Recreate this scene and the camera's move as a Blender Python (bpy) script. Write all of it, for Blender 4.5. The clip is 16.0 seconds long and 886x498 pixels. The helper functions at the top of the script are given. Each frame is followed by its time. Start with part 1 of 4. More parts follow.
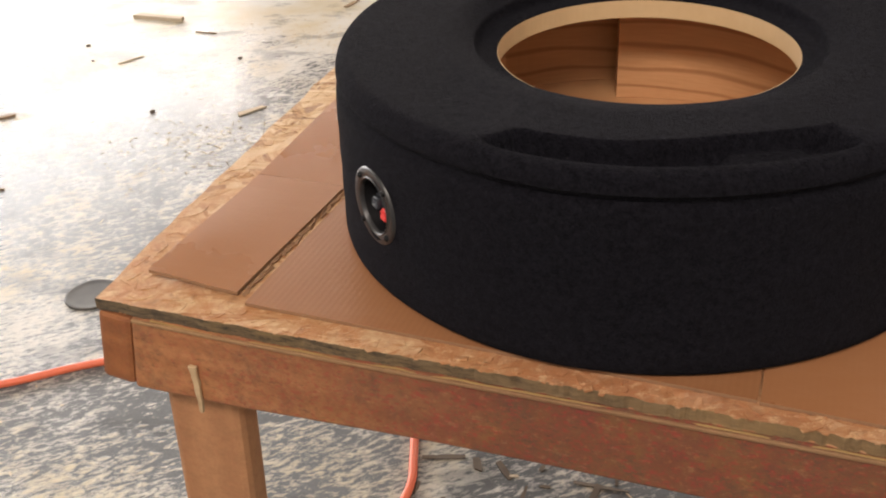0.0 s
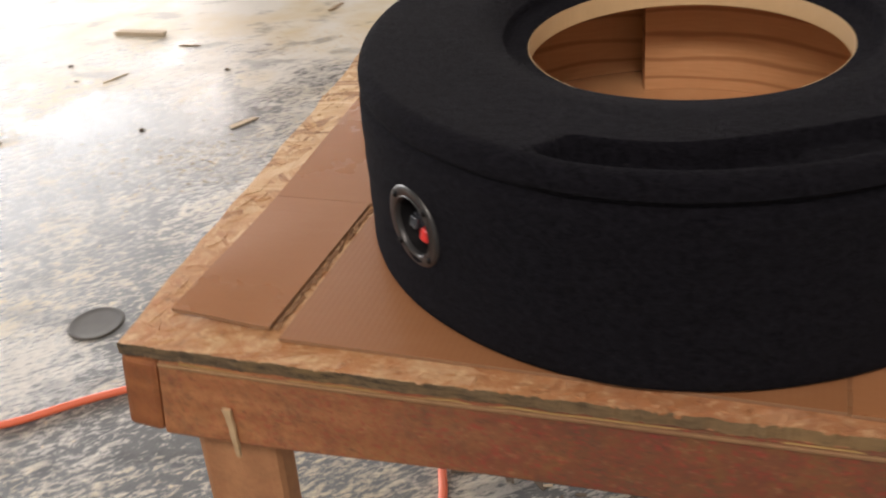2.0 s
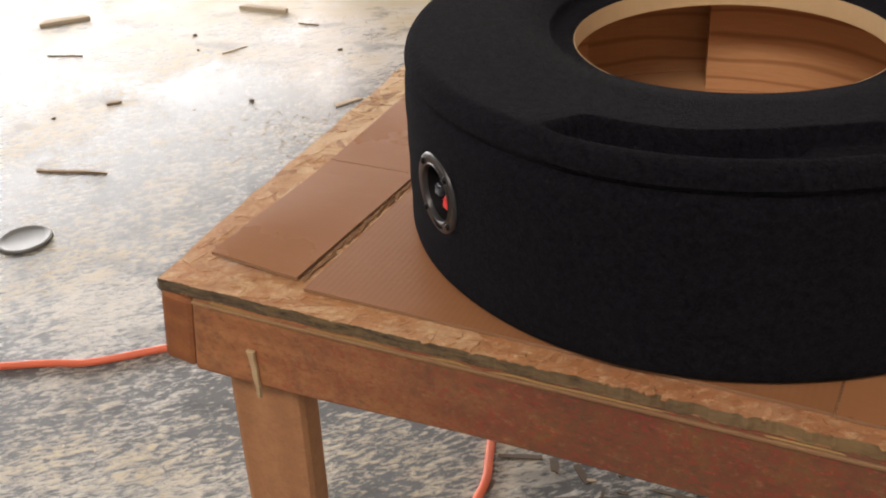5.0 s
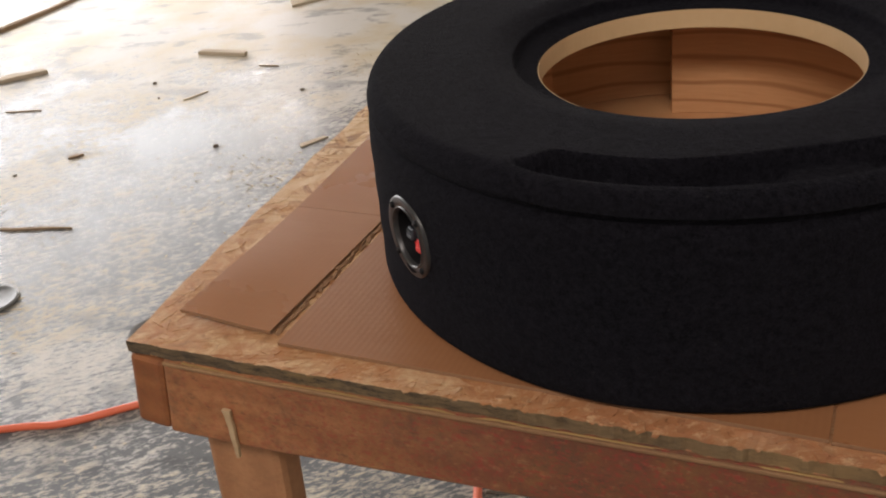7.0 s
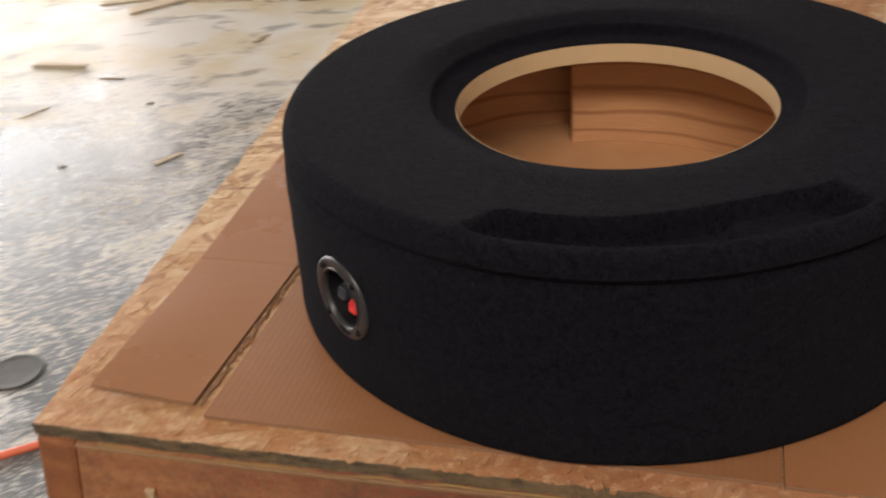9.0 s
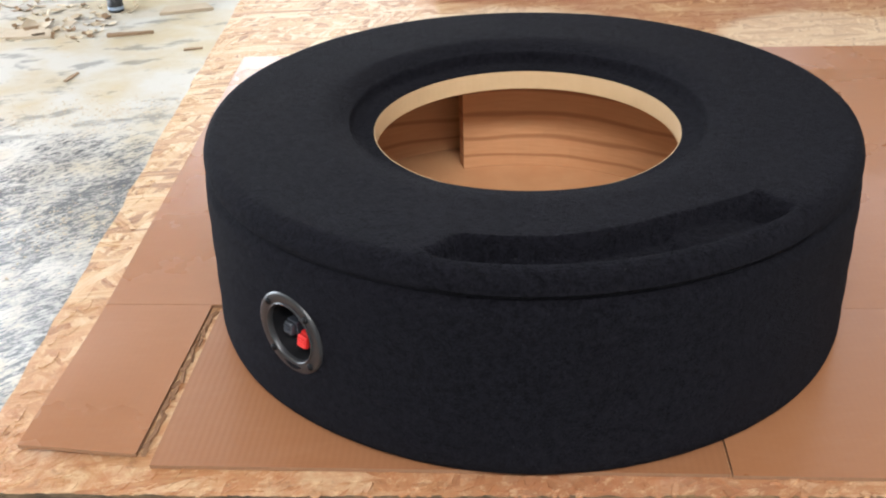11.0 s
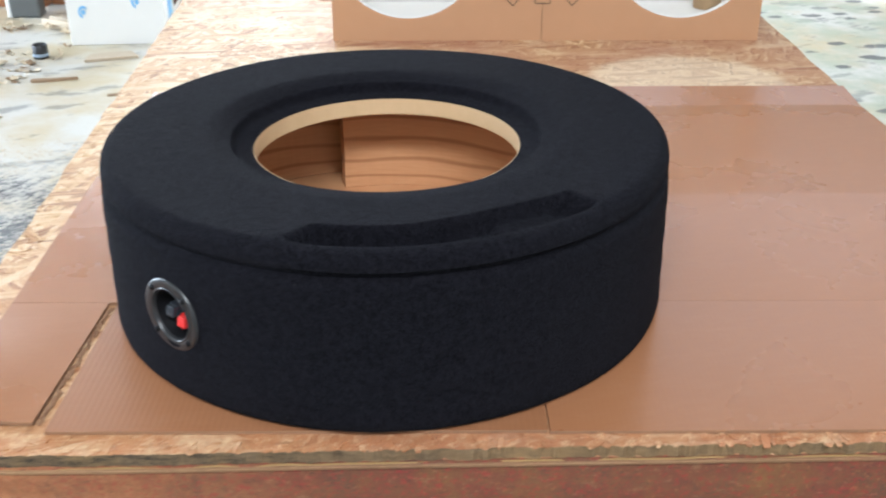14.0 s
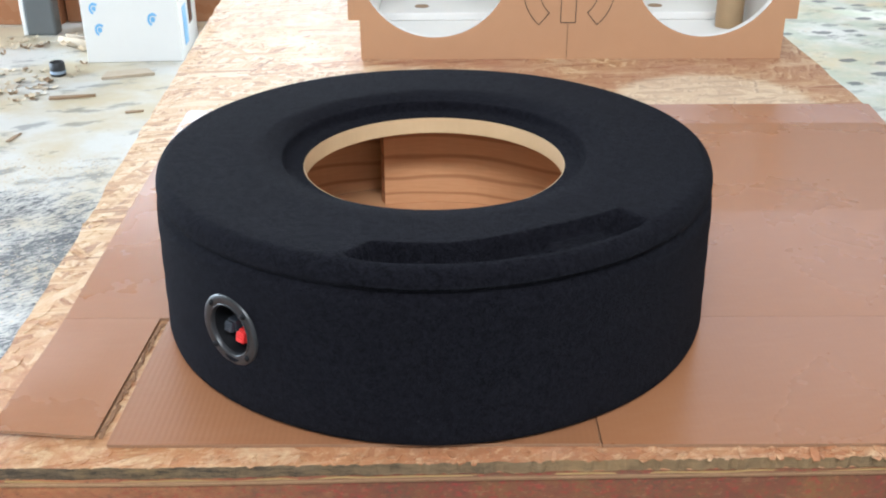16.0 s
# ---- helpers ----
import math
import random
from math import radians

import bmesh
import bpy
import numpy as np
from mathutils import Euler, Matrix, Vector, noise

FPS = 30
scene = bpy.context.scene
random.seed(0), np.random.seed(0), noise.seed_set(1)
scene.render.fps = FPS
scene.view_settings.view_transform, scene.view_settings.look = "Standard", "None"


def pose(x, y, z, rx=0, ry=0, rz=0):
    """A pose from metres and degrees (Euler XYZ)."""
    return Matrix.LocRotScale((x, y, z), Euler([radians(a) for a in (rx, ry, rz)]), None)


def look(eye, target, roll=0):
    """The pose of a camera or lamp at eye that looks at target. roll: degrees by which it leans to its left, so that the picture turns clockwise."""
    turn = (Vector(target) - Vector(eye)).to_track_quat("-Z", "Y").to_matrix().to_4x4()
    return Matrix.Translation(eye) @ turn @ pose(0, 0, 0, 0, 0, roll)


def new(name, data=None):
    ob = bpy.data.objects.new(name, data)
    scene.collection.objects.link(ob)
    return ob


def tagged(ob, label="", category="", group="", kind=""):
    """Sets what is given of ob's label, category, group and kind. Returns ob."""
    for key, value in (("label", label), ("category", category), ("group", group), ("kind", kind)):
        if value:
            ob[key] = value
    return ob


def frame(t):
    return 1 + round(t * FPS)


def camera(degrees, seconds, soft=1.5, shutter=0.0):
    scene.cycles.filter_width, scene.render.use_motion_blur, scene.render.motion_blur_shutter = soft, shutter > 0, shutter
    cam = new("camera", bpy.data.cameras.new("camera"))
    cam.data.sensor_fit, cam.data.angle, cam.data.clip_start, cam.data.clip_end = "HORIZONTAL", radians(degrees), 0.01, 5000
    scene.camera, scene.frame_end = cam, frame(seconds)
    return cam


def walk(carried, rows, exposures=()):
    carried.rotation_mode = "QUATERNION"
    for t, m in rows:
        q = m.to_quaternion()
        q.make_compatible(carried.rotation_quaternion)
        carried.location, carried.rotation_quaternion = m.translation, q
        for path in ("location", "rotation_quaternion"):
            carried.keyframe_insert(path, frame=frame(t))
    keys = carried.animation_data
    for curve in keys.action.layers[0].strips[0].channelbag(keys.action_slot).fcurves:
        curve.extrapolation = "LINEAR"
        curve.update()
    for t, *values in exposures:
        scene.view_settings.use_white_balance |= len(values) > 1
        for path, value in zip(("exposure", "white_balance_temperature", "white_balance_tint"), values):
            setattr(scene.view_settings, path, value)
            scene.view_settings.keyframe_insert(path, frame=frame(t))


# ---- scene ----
cam = camera(46.63, 16.0, soft=2.0, shutter=0.5)
PATH = [
    (0, (0.6152, -0.6325, 1.3303), (0.2952, 0.1579, 0.8080), -2.88),
    (0.5, (0.6166, -0.6341, 1.3300), (0.2857, 0.1552, 0.8128), -3.04),
    (1, (0.6396, -0.6251, 1.3221), (0.2736, 0.1617, 0.8250), -3.39),
    (1.5, (0.6391, -0.6213, 1.3181), (0.2682, 0.1538, 0.8067), -5.08),
    (2, (0.5481, -0.5871, 1.3172), (0.2380, 0.2047, 0.7910), -6.19),
    (2.5, (0.3735, -0.5536, 1.3154), (0.1967, 0.2585, 0.7594), -6.06),
    (2.6, (0.3720, -0.5555, 1.3166), (0.2091, 0.2587, 0.7592), -5.76),
    (3, (0.4660, -0.5834, 1.3157), (0.2472, 0.2303, 0.7771), -4.07),
    (3.5, (0.6055, -0.5961, 1.3067), (0.2539, 0.1725, 0.7723), -1.77),
    (3.7, (0.6260, -0.6002, 1.3077), (0.2502, 0.1569, 0.7733), -1.65),
    (5.8, (0.6372, -0.5841, 1.3050), (0.2326, 0.1770, 0.7979), -5.35),
    (6, (0.6218, -0.5719, 1.3086), (0.2414, 0.2041, 0.8055), -5.63),
    (6.5, (0.6141, -0.5790, 1.3121), (0.2399, 0.2020, 0.8121), -5.85),
    (7, (0.6252, -0.5747, 1.3048), (0.2340, 0.2003, 0.8086), -6.90),
    (7.5, (0.6284, -0.5816, 1.3069), (0.2298, 0.1951, 0.8192), -7.01),
    (8, (0.6280, -0.5814, 1.3045), (0.2280, 0.1929, 0.8142), -6.88),
    (8.5, (0.6174, -0.5693, 1.3072), (0.2363, 0.2086, 0.8074), -6.18),
    (9, (0.5413, -0.5519, 1.3424), (0.2935, 0.2693, 0.8283), -4.75),
    (9.5, (0.3990, -0.5334, 1.3288), (0.3190, 0.3152, 0.8058), -2.46),
    (11.8, (0.4443, -0.6029, 1.3629), (0.4004, 0.2698, 0.8765), -1.40),
    (12, (0.4419, -0.5960, 1.3620), (0.4208, 0.2788, 0.8779), -1.14),
    (12.5, (0.4466, -0.5917, 1.3641), (0.4528, 0.2898, 0.8920), -1.25),
    (13, (0.4163, -0.5835, 1.3772), (0.4646, 0.2899, 0.8925), 0.70),
    (13.5, (0.4274, -0.6426, 1.3791), (0.5139, 0.2410, 0.9189), 1.43),
    (14, (0.5091, -0.7304, 1.3720), (0.5106, 0.1607, 0.9181), -0.13),
    (14.5, (0.4815, -0.7511, 1.3823), (0.4650, 0.1462, 0.9412), -0.74),
    (15, (0.4462, -0.7514, 1.3812), (0.4422, 0.1443, 0.9364), -0.06),
    (15.5, (0.4563, -0.7544, 1.3833), (0.4523, 0.1437, 0.9434), 0.18),
    (16, (0.4622, -0.7481, 1.3824), (0.4600, 0.1498, 0.9420), -0.24),
]
EXPOSURES = [(0, -0.43, 7500, 18), (1.5, -0.62, 7400, 18), (2.5, -0.72, 7300, 18), (3.5, -0.56, 7450, 18), (6, -0.99, 7450, 18), (7, -1.05, 7300, 18), (8.5, -0.93, 7350, 18), (9.5, -0.48, 7200, 16), (12, 0.16, 5800, 8), (13.5, 0.13, 5750, 7), (16, 0.09, 5700, 7)]
walk(cam, [(t, look(eye, target, roll)) for t, eye, target, roll in PATH], EXPOSURES)

# ---- world and light ----
world = bpy.data.worlds.new("sky")
scene.world = world
world.use_nodes = True
wt = world.node_tree
sky = wt.nodes.new("ShaderNodeTexSky")
sky.sky_type, sky.sun_disc = "NISHITA", False
sky.sun_elevation, sky.sun_rotation = radians(48), radians(-40)
wt.links.new(sky.outputs[0], wt.nodes["Background"].inputs[0])
wt.nodes["Background"].inputs[1].default_value = 0.12

sun = new("sun", bpy.data.lights.new("sun", "SUN"))
sun.data.energy, sun.data.angle, sun.data.color = 2.5, radians(0.5), (1.0, 0.95, 0.88)
sun.matrix_world = look((0, 0, 0), (0.48, -0.57, -0.83))


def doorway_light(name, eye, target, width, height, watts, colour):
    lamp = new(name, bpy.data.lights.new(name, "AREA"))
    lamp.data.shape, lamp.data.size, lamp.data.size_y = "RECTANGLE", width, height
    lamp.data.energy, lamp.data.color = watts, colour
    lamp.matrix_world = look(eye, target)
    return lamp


doorway_light("back_doorway_daylight", (-2.25, 7.85, 1.35), (-2.25, 0, 1.3), 6.7, 2.5, 1080, (0.97, 0.985, 1.0))
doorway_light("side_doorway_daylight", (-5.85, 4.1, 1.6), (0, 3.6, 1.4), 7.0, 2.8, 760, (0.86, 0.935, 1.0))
# unseen high window, added to give the cardboard its sheen
doorway_light("added_clerestory_daylight", (2.85, 7.85, 5.2), (1.2, 0, 0.8), 5.4, 2.0, 62, (0.95, 0.975, 1.0))
doorway_light("front_window_daylight", (0.6, -2.86, 4.06), (0.6, 0.3, 0.9), 3.0, 0.45, 205, (1.0, 0.97, 0.94))

# ---- materials ----


class Mat:
    """A small builder for node materials; coordinates are the object's own metres unless world is set."""

    def __init__(self, name, world_space=False):
        self.m = bpy.data.materials.new(name)
        self.m.use_nodes = True
        self.t = self.m.node_tree
        self.b = self.t.nodes["Principled BSDF"]
        if world_space:
            self.co = self.t.nodes.new("ShaderNodeNewGeometry").outputs["Position"]
        else:
            self.co = self.t.nodes.new("ShaderNodeTexCoord").outputs["Object"]

    def plug(self, socket, value):
        if isinstance(value, bpy.types.NodeSocket):
            self.t.links.new(value, socket)
        elif isinstance(value, tuple) and len(value) == 3 and socket.type == "RGBA":
            socket.default_value = (*value, 1)
        else:
            socket.default_value = value

    def map(self, scale=(1, 1, 1), turn=0.0, move=(0, 0, 0), src=None):
        n = self.t.nodes.new("ShaderNodeMapping")
        self.t.links.new(src or self.co, n.inputs[0])
        n.inputs["Location"].default_value = move
        n.inputs["Rotation"].default_value = (0, 0, radians(turn))
        n.vector_type = "TEXTURE"
        n.inputs["Scale"].default_value = tuple(1 / k if k else 1e6 for k in scale)
        return n.outputs[0]

    def noise(self, scale, detail=4.0, rough=0.55, co=None, distort=0.0):
        n = self.t.nodes.new("ShaderNodeTexNoise")
        self.t.links.new(co or self.co, n.inputs["Vector"])
        n.inputs["Scale"].default_value, n.inputs["Detail"].default_value = scale, detail
        n.inputs["Roughness"].default_value, n.inputs["Distortion"].default_value = rough, distort
        return n.outputs[0]

    def cells(self, scale, co=None, feature="F1", rand=1.0):
        n = self.t.nodes.new("ShaderNodeTexVoronoi")
        n.feature = feature
        self.t.links.new(co or self.co, n.inputs["Vector"])
        n.inputs["Scale"].default_value, n.inputs["Randomness"].default_value = scale, rand
        return n

    def wave(self, scale, distort=3.0, co=None, axis="X", detail=2.0, dscale=1.0):
        n = self.t.nodes.new("ShaderNodeTexWave")
        n.bands_direction = axis
        self.t.links.new(co or self.co, n.inputs["Vector"])
        n.inputs["Scale"].default_value, n.inputs["Distortion"].default_value = scale, distort
        n.inputs["Detail"].default_value, n.inputs["Detail Scale"].default_value = detail, dscale
        return n.outputs["Fac"]

    def ramp(self, fac, stops):
        n = self.t.nodes.new("ShaderNodeValToRGB")
        self.plug(n.inputs[0], fac)
        e = n.color_ramp.elements
        while len(e) < len(stops):
            e.new(0.5)
        for el, (p, c) in zip(e, stops):
            el.position = p
            el.color = (c, c, c, 1) if not isinstance(c, tuple) else (*c, 1)
        return n.outputs[0]

    def mix(self, fac, a, b, how="MIX"):
        n = self.t.nodes.new("ShaderNodeMix")
        n.data_type, n.blend_type = "RGBA", how
        self.plug(n.inputs[0], fac)
        self.plug(n.inputs[6], a)
        self.plug(n.inputs[7], b)
        return n.outputs[2]

    def math(self, op, a, b=0.5, c=0.5):
        n = self.t.nodes.new("ShaderNodeMath")
        n.operation = op
        for s, v in zip(n.inputs, (a, b, c)):
            self.plug(s, v)
        return n.outputs[0]

    def axis(self, i, src=None):
        n = self.t.nodes.new("ShaderNodeSeparateXYZ")
        self.t.links.new(src or self.co, n.inputs[0])
        return n.outputs[i]

    def rand(self):
        return self.t.nodes.new("ShaderNodeObjectInfo").outputs["Random"]

    def island(self):
        return self.t.nodes.new("ShaderNodeNewGeometry").outputs["Random Per Island"]

    def bump(self, height, strength=0.3, dist=0.002):
        n = self.t.nodes.new("ShaderNodeBump")
        n.inputs["Strength"].default_value, n.inputs["Distance"].default_value = strength, dist
        self.t.links.new(height, n.inputs["Height"])
        self.t.links.new(n.outputs[0], self.b.inputs["Normal"])

    def done(self, colour, rough=0.7, metal=0.0, spec=None, **more):
        self.plug(self.b.inputs["Base Color"], colour)
        self.plug(self.b.inputs["Roughness"], rough)
        self.b.inputs["Metallic"].default_value = metal
        if spec is not None:
            self.b.inputs["Specular IOR Level"].default_value = spec
        for k, v in more.items():
            self.plug(self.b.inputs[k.replace("_", " ")], v)
        return self.m


def concrete():
    m = Mat("painted_concrete", True)
    big = m.noise(2.2, 5, 0.6)
    fleck = m.noise(38, 8, 0.7, m.map((1, 2.6, 1), 38), 0.6)
    smear = m.noise(13, 8, 0.7, m.map((1, 2.8, 1), 48), 1.2)
    crumb = m.noise(110, 5, 0.75)
    fine = m.noise(230, 4, 0.7)
    base = m.mix(m.math("ADD", m.math("MULTIPLY", crumb, 0.55), m.math("MULTIPLY", fine, 0.45)), (0.070, 0.078, 0.084), (0.215, 0.228, 0.236))
    cover = m.math("ADD", m.math("MULTIPLY", fleck, 0.66), m.math("MULTIPLY", smear, 0.50))
    cover = m.math("ADD", cover, m.math("MULTIPLY", big, 0.50))
    cover = m.math("ADD", cover, m.math("MULTIPLY", crumb, 0.10))
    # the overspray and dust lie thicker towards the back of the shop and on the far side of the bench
    # the back term also paints in part of the bright daylight there
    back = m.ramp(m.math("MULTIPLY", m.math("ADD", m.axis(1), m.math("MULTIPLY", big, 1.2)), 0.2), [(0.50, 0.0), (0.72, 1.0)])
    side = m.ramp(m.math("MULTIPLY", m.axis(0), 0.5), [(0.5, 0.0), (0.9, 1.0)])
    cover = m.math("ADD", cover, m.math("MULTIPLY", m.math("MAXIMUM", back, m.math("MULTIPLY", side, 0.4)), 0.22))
    # a swept patch beside the bench where the grey slab shows through
    swept = m.t.nodes.new("ShaderNodeVectorMath")
    swept.operation = "DISTANCE"
    m.t.links.new(m.map((1, 1.25, 0)), swept.inputs[0])
    swept.inputs[1].default_value = (-1.40, 2.20 * 1.25, 0)
    cover = m.math("SUBTRACT", cover, m.math("MULTIPLY", m.ramp(swept.outputs["Value"], [(0.10, 1.0), (0.65, 0.0)]), 0.05))
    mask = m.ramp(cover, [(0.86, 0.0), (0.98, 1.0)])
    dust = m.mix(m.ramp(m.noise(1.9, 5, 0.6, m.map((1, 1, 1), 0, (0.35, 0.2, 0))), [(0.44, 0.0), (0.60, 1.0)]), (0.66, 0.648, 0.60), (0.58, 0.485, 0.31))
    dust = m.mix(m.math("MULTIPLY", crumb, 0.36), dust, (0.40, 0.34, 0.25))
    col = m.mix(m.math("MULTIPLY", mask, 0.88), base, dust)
    dark = m.ramp(m.noise(4.6, 5, 0.6, m.map((1, 1.7, 1), 20, (7, 3, 0))), [(0.555, 0.0), (0.63, 1.0)])
    col = m.mix(m.math("MULTIPLY", dark, 0.55), col, (0.085, 0.09, 0.092))
    # rounded bare patches and green tinge on the far side of the bench
    wob = m.map((1, 1.5, 1), 15)
    spots = m.cells(5.2, wob)
    bare = m.math("MULTIPLY", m.ramp(m.math("ADD", spots.outputs["Distance"], m.math("MULTIPLY", m.noise(34, 5, 0.7), 0.34)), [(0.38, 1.0), (0.45, 0.0)]), m.math("MULTIPLY", side, m.ramp(m.axis(0, spots.outputs["Color"]), [(0.35, 0.0), (0.4, 1.0)])))
    green = m.math("MULTIPLY", side, m.ramp(m.noise(5, 5, 0.65), [(0.4, 0.0), (0.6, 0.75)]))
    col = m.mix(green, col, (0.36, 0.40, 0.31))
    col = m.mix(m.math("MULTIPLY", bare, 0.85), col, (0.105, 0.105, 0.11))
    rough = m.mix(mask, (0.25, 0.25, 0.25), (0.50, 0.50, 0.50))
    m.bump(m.math("ADD", m.math("MULTIPLY", mask, 1.0), m.math("MULTIPLY", crumb, 0.5)), 0.28, 0.0018)
    return m.done(col, rough)


def osb():
    m = Mat("oriented_strand_board", True)
    wob = m.t.nodes.new("ShaderNodeTexNoise")
    wob.inputs["Scale"].default_value, wob.inputs["Detail"].default_value = 30, 3
    m.t.links.new(m.co, wob.inputs["Vector"])
    shake = m.t.nodes.new("ShaderNodeVectorMath")
    shake.operation = "MULTIPLY_ADD"
    m.t.links.new(wob.outputs["Color"], shake.inputs[0])
    shake.inputs[1].default_value = (0.016, 0.016, 0.016)
    m.t.links.new(m.co, shake.inputs[2])
    col, hgt = None, None
    layers = ((58, 12, (0, 0, 0)), (66, 74, (3, 1, 0)), (74, 133, (5, 7, 0)), (60, 44, (2, 9, 0)), (82, 165, (8, 4, 0)), (70, 100, (6, 2, 0)))
    for sc, turn, mv in layers:
        v = m.cells(sc * 1.25, m.map((1, 0.13, 0.1), turn, mv, shake.outputs[0]))
        shade = m.axis(0, v.outputs["Color"])
        grain = m.noise(70, 5, 0.7, m.map((3.4, 0.22, 1), turn, mv), 0.3)
        tone = m.math("ADD", m.math("MULTIPLY", shade, 0.36), m.math("MULTIPLY", grain, 0.64))
        strand = m.ramp(tone, [(0.27, (0.20, 0.088, 0.036)), (0.37, (0.43, 0.246, 0.115)), (0.50, (0.56, 0.365, 0.190)), (0.66, (0.71, 0.545, 0.335))])
        hh = m.math("ADD", m.axis(1, v.outputs["Color"]), m.math("MULTIPLY", grain, 0.7))
        if col is None:
            col, hgt = strand, hh
        else:
            pick = m.ramp(m.axis(2, v.outputs["Color"]), [(0.58, 0.0), (0.65, 1.0)])
            col, hgt = m.mix(pick, col, strand), m.mix(pick, hgt, hh)
    # overspray of red-brown stain, left clean where round things once masked it
    pink = m.ramp(m.noise(5.5, 6, 0.7), [(0.32, 0.1), (0.62, 1.0)])
    near = m.math("MULTIPLY", m.ramp(m.axis(1), [(0.05, 0.95), (0.3, 0.0)]), m.ramp(m.axis(0), [(0.2, 0.0), (0.5, 1.0)]))
    far = m.math("ADD", m.ramp(m.axis(1), [(0.02, 0.2), (0.9, 0.75)]), near)
    ring = None
    for cx, cy, r in ((0.955, 1.045, 0.185), (0.44, 1.06, 0.215)):
        d = m.t.nodes.new("ShaderNodeVectorMath")
        d.operation = "DISTANCE"
        m.t.links.new(m.map((1, 1, 0)), d.inputs[0])
        d.inputs[1].default_value = (cx, cy, 0)
        dd = m.math("ADD", d.outputs["Value"], m.math("MULTIPLY", m.noise(16, 3), 0.05))
        k = m.ramp(m.math("MULTIPLY", m.math("DIVIDE", dd, r), 0.5), [(0.52, 1.0), (0.60, 0.0)])
        ring = k if ring is None else m.math("MAXIMUM", ring, k)
    band = m.ramp(m.axis(0), [(0.16, 0.0), (0.42, 1.0)])
    tint = m.math("MULTIPLY", m.math("MULTIPLY", pink, far), m.math("MULTIPLY", m.math("SUBTRACT", 1.0, ring), band))
    col = m.mix(tint, col, (0.33, 0.135, 0.085))
    col = m.mix(m.math("MULTIPLY", ring, 0.42), col, (0.74, 0.64, 0.52))
    # the front strip took most of the orange stain, in clouds
    front = m.math("MULTIPLY", m.ramp(m.axis(1), [(0.03, 0.80), (0.45, 0.10)]), m.ramp(m.noise(34, 8, 0.78), [(0.34, 0.25), (0.60, 1.0)]))
    col = m.mix(front, col, (0.43, 0.175, 0.070))
    grime = m.ramp(m.noise(48, 7, 0.8), [(0.56, 0.0), (0.68, 1.0)])
    col = m.mix(m.math("MULTIPLY", grime, m.ramp(m.axis(1), [(0.03, 0.55), (0.5, 0.12)])), col, (0.16, 0.075, 0.035))
    scuff = m.math("MULTIPLY", m.ramp(m.noise(58, 8, 0.8, m.map((1, 1.6, 1), 30)), [(0.53, 0.0), (0.62, 1.0)]), m.ramp(m.axis(1), [(0.03, 0.65), (0.4, 0.15)]))
    col = m.mix(scuff, col, (0.70, 0.475, 0.275))
    m.bump(m.math("ADD", hgt, m.math("MULTIPLY", m.noise(95, 6, 0.8), 1.3)), 0.75, 0.0018)
    return m.done(col, 0.62, spec=0.35)


